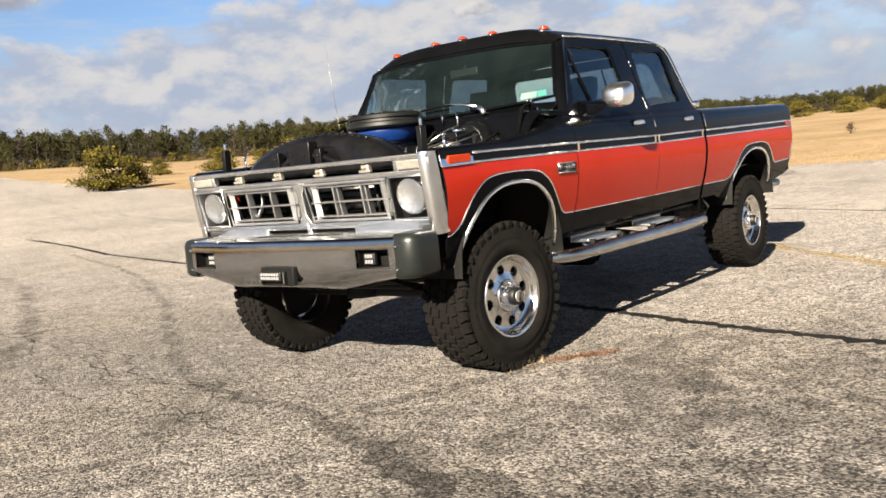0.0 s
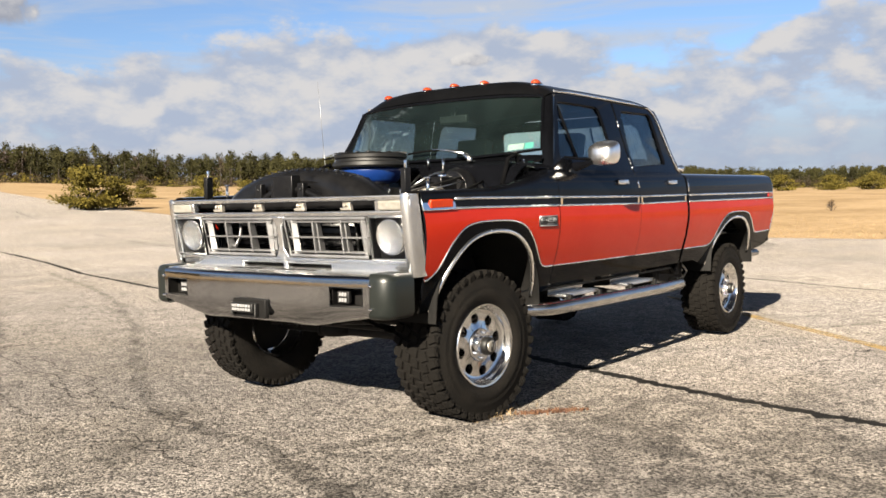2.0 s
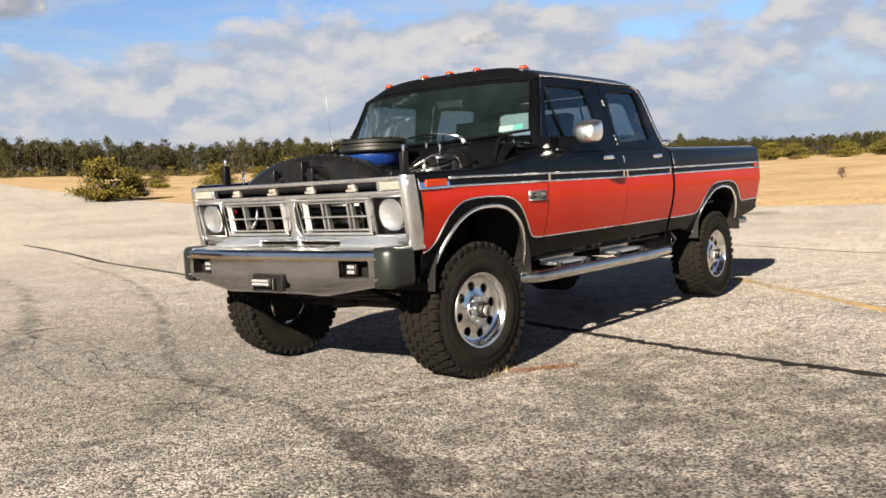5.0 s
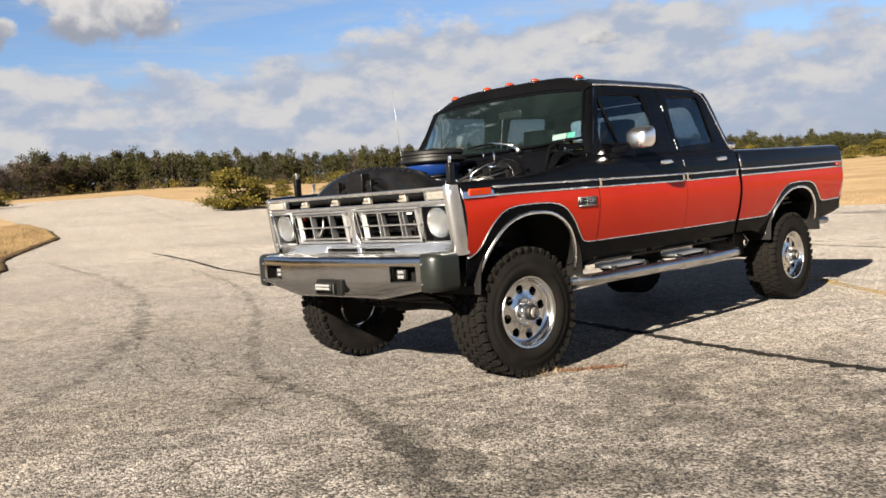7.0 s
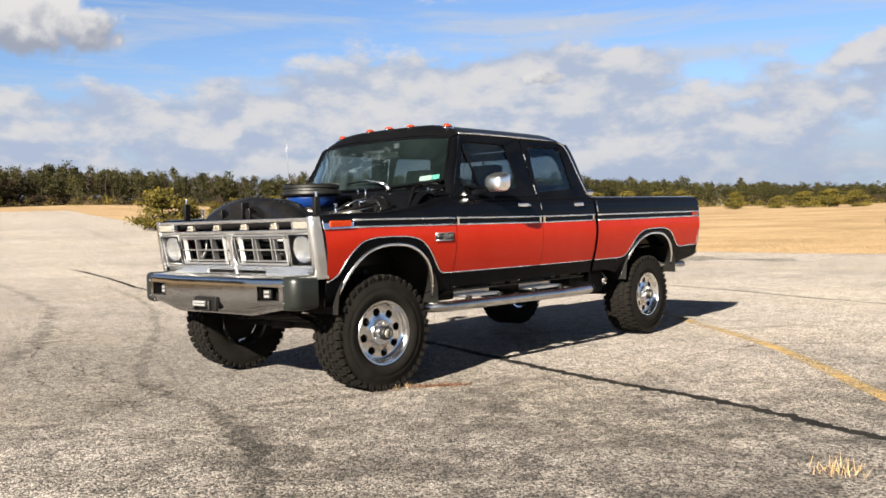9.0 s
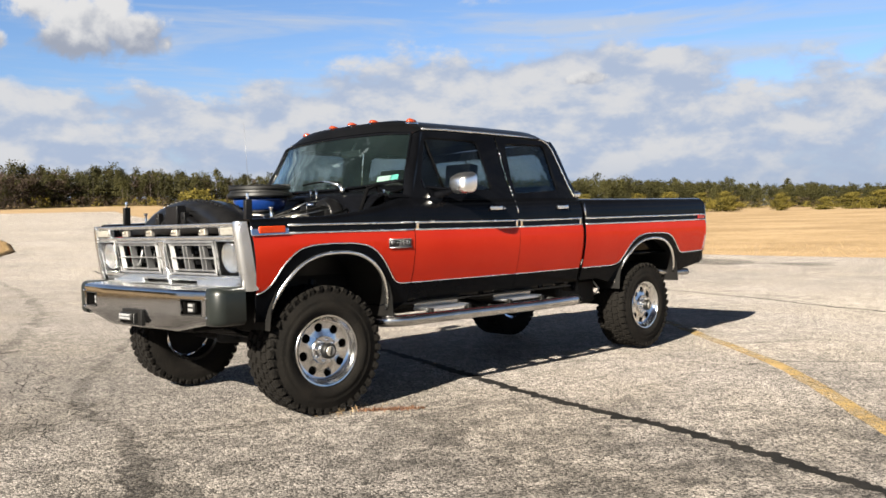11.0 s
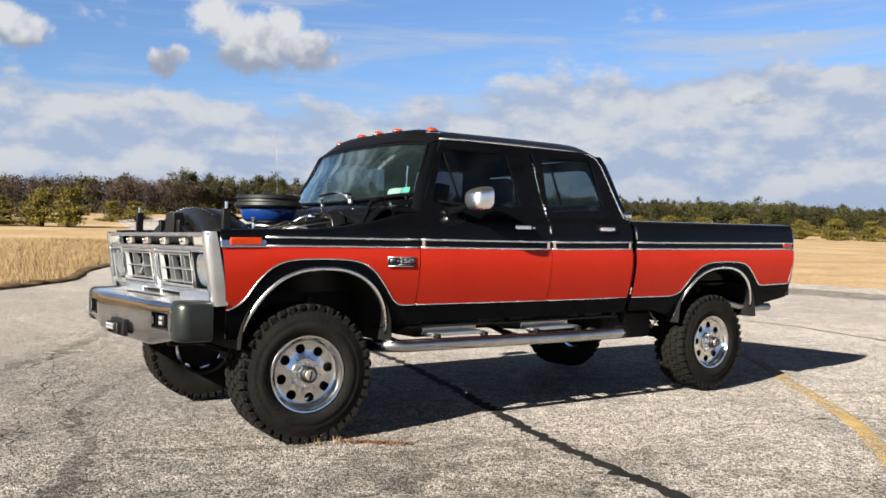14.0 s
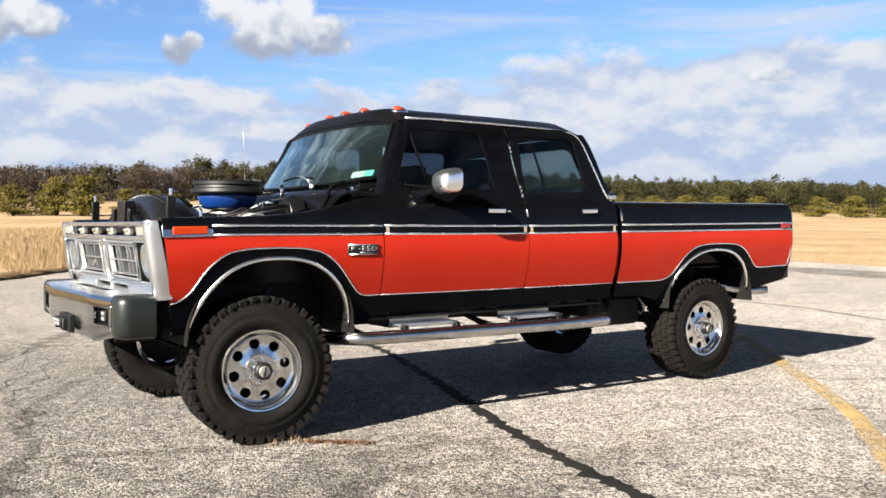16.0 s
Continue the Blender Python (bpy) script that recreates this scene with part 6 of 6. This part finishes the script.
# engine block, covers, intake
bm = bmesh.new()
box(bm, (0.02, 0.02, 1.06), (0.72, 0.46, 0.32))
for s in (-1, 1):
    box(bm, (0.02, 0.02 + s * 0.24, 1.20), (0.66, 0.20, 0.14), Euler((radians(-s * 30), 0, 0)).to_matrix())
part("engine", bm, ENGINE, truck, "black engine block in the open bay", bevel=0.02)
for s in (-1, 1):
    bm = bmesh.new()
    box(bm, (0.04, 0.02 + s * 0.30, 1.285), (0.56, 0.15, 0.085), Euler((radians(-s * 26), 0, 0)).to_matrix())
    for k in range(5):
        rod(bm, (-0.18 + k * 0.11, 0.02 + s * 0.31, 1.32), (-0.18 + k * 0.11, 0.02 + s * 0.315, 1.345), 0.008, n=6, mat=1)
    part("valve_cover", bm, [ENGINE, CHROME], truck, "black ribbed valve cover", bevel=0.015)
AC = (0.125, 0.015)
bm = bmesh.new()
lathe(bm, [(1.375, 0.06), (1.385, 0.16), (1.40, 0.185), (1.45, 0.205), (1.466, 0.205), (1.467, 0.10)], 40, 0, (AC[0], AC[1], 0), "z")
cleaner = part("air_cleaner", bm, BLUE, truck, "blue air cleaner base under black lids", smooth=35)
bm = bmesh.new()
lathe(bm, [(1.465, 0.20), (1.470, 0.240), (1.480, 0.250), (1.498, 0.247), (1.506, 0.230), (1.522, 0.225), (1.529, 0.238), (1.550, 0.238), (1.560, 0.223), (1.565, 0.10), (1.567, 0.001)], 40, 0, (AC[0], AC[1], 0), "z")
for k in range(20):
    a = k * math.tau / 20
    box(bm, (AC[0] + 0.215 * math.cos(a), AC[1] + 0.215 * math.sin(a), 1.563), (0.05, 0.012, 0.008), Euler((0, 0, a)).to_matrix())
rod(bm, (AC[0], AC[1], 1.565), (AC[0], AC[1], 1.58), 0.05, 0.03)
part("air_cleaner_lid", bm, RUBBER, cleaner, "stacked black air cleaner lids")
bm = bmesh.new()
lathe(bm, [(1.28, 0.10), (1.375, 0.12), (1.39, 0.06)], 20, 0, (AC[0], AC[1], 0), "z")
part("carburettor", bm, CAST, truck)
# fan shroud: a tall arched black hood over the fan with ribs
bm = bmesh.new()
SH = (-0.36, 0.09)
rows = []
for x, k in ((-0.532, 0.30), (-0.535, 0.78), (-0.545, 0.90), (-0.50, 0.98), (-0.44, 1.0), (-0.33, 0.97), (-0.22, 0.86), (-0.17, 0.70)):
    rows.append([(x + 0.03 * math.cos(a) ** 2, SH[1] + 0.68 * k * math.sin(a), 1.06 + 0.405 * k * max(0.0, math.cos(a)) ** 0.62) for a in np.linspace(-1.5, 1.5, 33)])
sheet(bm, rows)
shroud = part("fan_shroud", bm, ENGINE, truck, "arched black fan shroud", smooth=50, thick=0.012)
bm = bmesh.new()
for k in range(15):
    a = -0.62 + k * 0.09
    rod(bm, (-0.46, SH[1] + 0.69 * math.sin(a), 1.065 + 0.405 * math.cos(a) ** 0.62), (-0.24, SH[1] + 0.62 * math.sin(a), 1.07 + 0.37 * math.cos(a) ** 0.62), 0.009, n=6)
part("shroud_rib", bm, ENGINE, shroud)
bm = bmesh.new()
tube(bm, [(-0.50, SH[1] + 0.56 * math.sin(a), 1.06 + 0.35 * max(0.0, math.cos(a)) ** 0.62) for a in np.linspace(-1.35, 1.35, 24)], 0.022, 10)
tube(bm, [(-0.535, SH[1] + 0.36 * math.sin(a), 1.06 + 0.30 * max(0.0, math.cos(a)) ** 0.7) for a in np.linspace(-1.35, 1.35, 20)], 0.022, 10)
for y in (-0.12, -0.02, 0.10, 0.24):
    box(bm, (-0.555, SH[1] + y, 1.345), (0.03, 0.05, 0.10))
    rod(bm, (-0.575, SH[1] + y, 1.36), (-0.56, SH[1] + y, 1.36), 0.010, n=8)
box(bm, (-0.55, SH[1] + 0.02, 1.375), (0.05, 0.16, 0.13))
part("shroud_frame", bm, ENGINE, shroud, bevel=0.004)
# hoses, alternator, battery, master cylinder, wiring
bm = bmesh.new()
tube(bm, [(-0.50, -0.30, 1.22), (-0.38, -0.33, 1.30), (-0.20, -0.25, 1.30), (-0.08, -0.10, 1.24)], 0.032, 10)
tube(bm, [(-0.46, 0.55, 1.15), (-0.30, 0.52, 1.24), (-0.15, 0.35, 1.22)], 0.028, 10)
part("radiator_hose", bm, RUBBER, truck)
bm = bmesh.new()
lathe(bm, [(-0.22, 0.02), (-0.22, 0.06), (-0.19, 0.070), (-0.06, 0.062), (-0.02, 0.05), (-0.02, 0.02)], 24, 0, (0.20, -0.52, 1.29), "x")
lathe(bm, [(-0.27, 0.02), (-0.27, 0.05), (-0.25, 0.05), (-0.25, 0.02)], 20, 0, (0.20, -0.52, 1.29), "x")
for k in range(12):
    a = k * math.tau / 12
    box(bm, (-0.023, -0.52 + 0.05 * math.cos(a), 1.29 + 0.05 * math.sin(a)), (0.008, 0.018, 0.010))
part("alternator", bm, CAST, truck, "bare cast alternator")
bm = bmesh.new()
for k in range(6):
    lathe(bm, [(0.02 + k * 0.012, 0.05), (0.026 + k * 0.012, 0.062), (0.03 + k * 0.012, 0.05)], 18, 0, (0, -0.46, 1.29), "x")
lathe(bm, [(-0.02, 0.001), (-0.02, 0.055), (0.11, 0.06), (0.11, 0.001)], 18, 0, (0, -0.46, 1.29), "x")
part("pump_pulley", bm, ENGINE, truck)
bm = bmesh.new()
box(bm, (-0.28, 0.68, 1.17), (0.24, 0.17, 0.20))
for y in (0.64, 0.72):
    rod(bm, (-0.35, y, 1.27), (-0.35, y, 1.29), 0.012, n=8)
part("battery", bm, RUBBER, truck, bevel=0.008)
bm = bmesh.new()
lathe(bm, [(0.30, 0.02), (0.31, 0.11), (0.36, 0.13), (0.42, 0.12), (0.43, 0.05)], 24, 0, (0, -0.50, 1.33), "x")
box(bm, (0.22, -0.50, 1.36), (0.17, 0.08, 0.09))
part("brake_booster", bm, ENGINE, truck, bevel=0.004)
bm = bmesh.new()
lathe(bm, [(1.41, 0.03), (1.425, 0.03), (1.43, 0.001)], 14, 0, (0.20, -0.50, 0), "z")
part("reservoir_cap", bm, CHROME, truck)
for a, b, r in (((0.33, -0.42, 1.44), (0.33, -0.42, 1.52), 0.008), ((0.44, -0.22, 1.46), (0.44, -0.22, 1.53), 0.007)):
    bm = bmesh.new()
    rod(bm, a, b, r, n=8)
    part("stud", bm, CHROME, truck)
for pts in (
    [(0.42, -0.55, 1.37), (0.25, -0.60, 1.40), (0.05, -0.58, 1.37), (-0.15, -0.52, 1.33)],
    [(0.42, -0.20, 1.40), (0.30, -0.25, 1.42), (0.16, -0.30, 1.38), (0.05, -0.33, 1.34)],
    [(0.42, 0.40, 1.43), (0.20, 0.50, 1.43), (-0.10, 0.52, 1.36), (-0.30, 0.62, 1.30)],
    [(-0.50, -0.60, 1.28), (-0.20, -0.70, 1.30), (0.15, -0.70, 1.33), (0.42, -0.66, 1.38)],
    [(-0.10, -0.45, 1.34), (0.0, -0.52, 1.38), (0.14, -0.48, 1.37)],
):
    bm = bmesh.new()
    tube(bm, pts, 0.007, 6)
    part("wiring", bm, UNDER, truck)
for pts, r in (([(0.10, -0.36, 1.37), (0.22, -0.42, 1.425), (0.36, -0.40, 1.44), (0.42, -0.35, 1.42)], 0.004), ([(-0.05, -0.55, 1.33), (0.10, -0.62, 1.36), (0.30, -0.60, 1.385)], 0.0035)):
    bm = bmesh.new()
    tube(bm, pts, r, 6)
    part("bright_line", bm, ALU, truck)
# whip aerial on the far fender
bm = bmesh.new()
rod(bm, (0.68, 0.90, 1.38), (0.68, 0.90, 1.46), 0.018, 0.012, 10)
rod(bm, (0.68, 0.90, 1.46), (0.685, 0.925, 1.68), 0.0030, 0.0022, 8)
rod(bm, (0.685, 0.925, 1.68), (0.70, 0.98, 2.16), 0.0018, 0.0010, 8)
part("aerial", bm, INSERT, truck, "thin whip aerial")

# ---- true proportions: the panels are drawn on round stations and set to the truck's own here ----
X_PLAN = ((-1.10, -1.00), (-0.97, -0.87), (-0.91, -0.81), (-0.70, -0.635), (-0.655, -0.600), (-0.525, -0.430), (0.565, 0.580), (0.82, 0.768), (1.975, 1.918), (2.835, 2.786), (2.862, 2.812), (3.27, 3.385), (4.218, 4.390), (4.76, 4.895), (5.0, 5.13))
Z_NOSE = ((0.40, 0.385), (0.655, 0.640), (0.72, 0.688), (0.86, 0.805), (0.92, 0.865), (1.09, 1.035), (1.31, 1.255), (1.50, 1.445), (2.2, 2.14))
Z_CAB = ((0.40, 0.385), (0.562, 0.540), (0.682, 0.660), (0.84, 0.814), (1.085, 1.045), (1.235, 1.188), (1.287, 1.239), (1.378, 1.340), (1.50, 1.480), (1.93, 1.868), (1.985, 1.932), (2.05, 2.020), (2.2, 2.165))
Z_BED = ((0.40, 0.385), (0.60, 0.620), (0.84, 0.825), (1.06, 1.050), (1.235, 1.216), (1.287, 1.268), (1.435, 1.430), (1.985, 1.93), (2.2, 2.15))


def settle(x, z):
    nose = min(1.0, max(0.0, (-0.25 - x) / 0.4))
    bed = min(1.0, max(0.0, (x - 2.0) / 2.6))
    cab = lerp_table(Z_CAB, z)
    return lerp_table(X_PLAN, x), cab + nose * (lerp_table(Z_NOSE, z) - cab) + bed * (lerp_table(Z_BED, z) - cab)


done = set()
for ob in truck.children_recursive:
    root = ob
    while root.parent != truck:
        root = root.parent
    if ob.type == "MESH" and not root.name.startswith("wheel.") and root.name != "wheel" and ob.data.name not in done:
        done.add(ob.data.name)
        dx = root.location.x
        for v in ob.data.vertices:
            x, z = settle(v.co.x + dx, v.co.z)
            v.co.x, v.co.z = x - dx, z

# ---- weeds in the pavement ----
spots = [(0.12 + random.gauss(0, 0.12), -1.02 + random.gauss(0, 0.05)) for _ in range(80)]
blades("dry_weed", spots, BLADES, 0.04, "sparse dry weed beside the front tyre", "weed", 0.9, 0.0016, base=0.0)
spots = []
for _ in range(420):
    u = random.uniform(0.0, 1.0)
    spots.append((0.20 + 0.30 * u + random.gauss(0, 0.02), -1.07 - 0.25 * u + random.gauss(0, 0.022)))
blades("rusty_weed", spots, RUST, 0.016, "rust-brown dead weed in a pavement crack", "weed", 1.4, 0.006, base=0.0)
spots = [(-0.29 + random.gauss(0, 0.06), -4.23 + random.gauss(0, 0.06)) for _ in range(70)]
blades("dry_weed", spots, BLADES, 0.07, "small dry grass tuft in the asphalt", "weed", 0.9, 0.002, base=0.0)
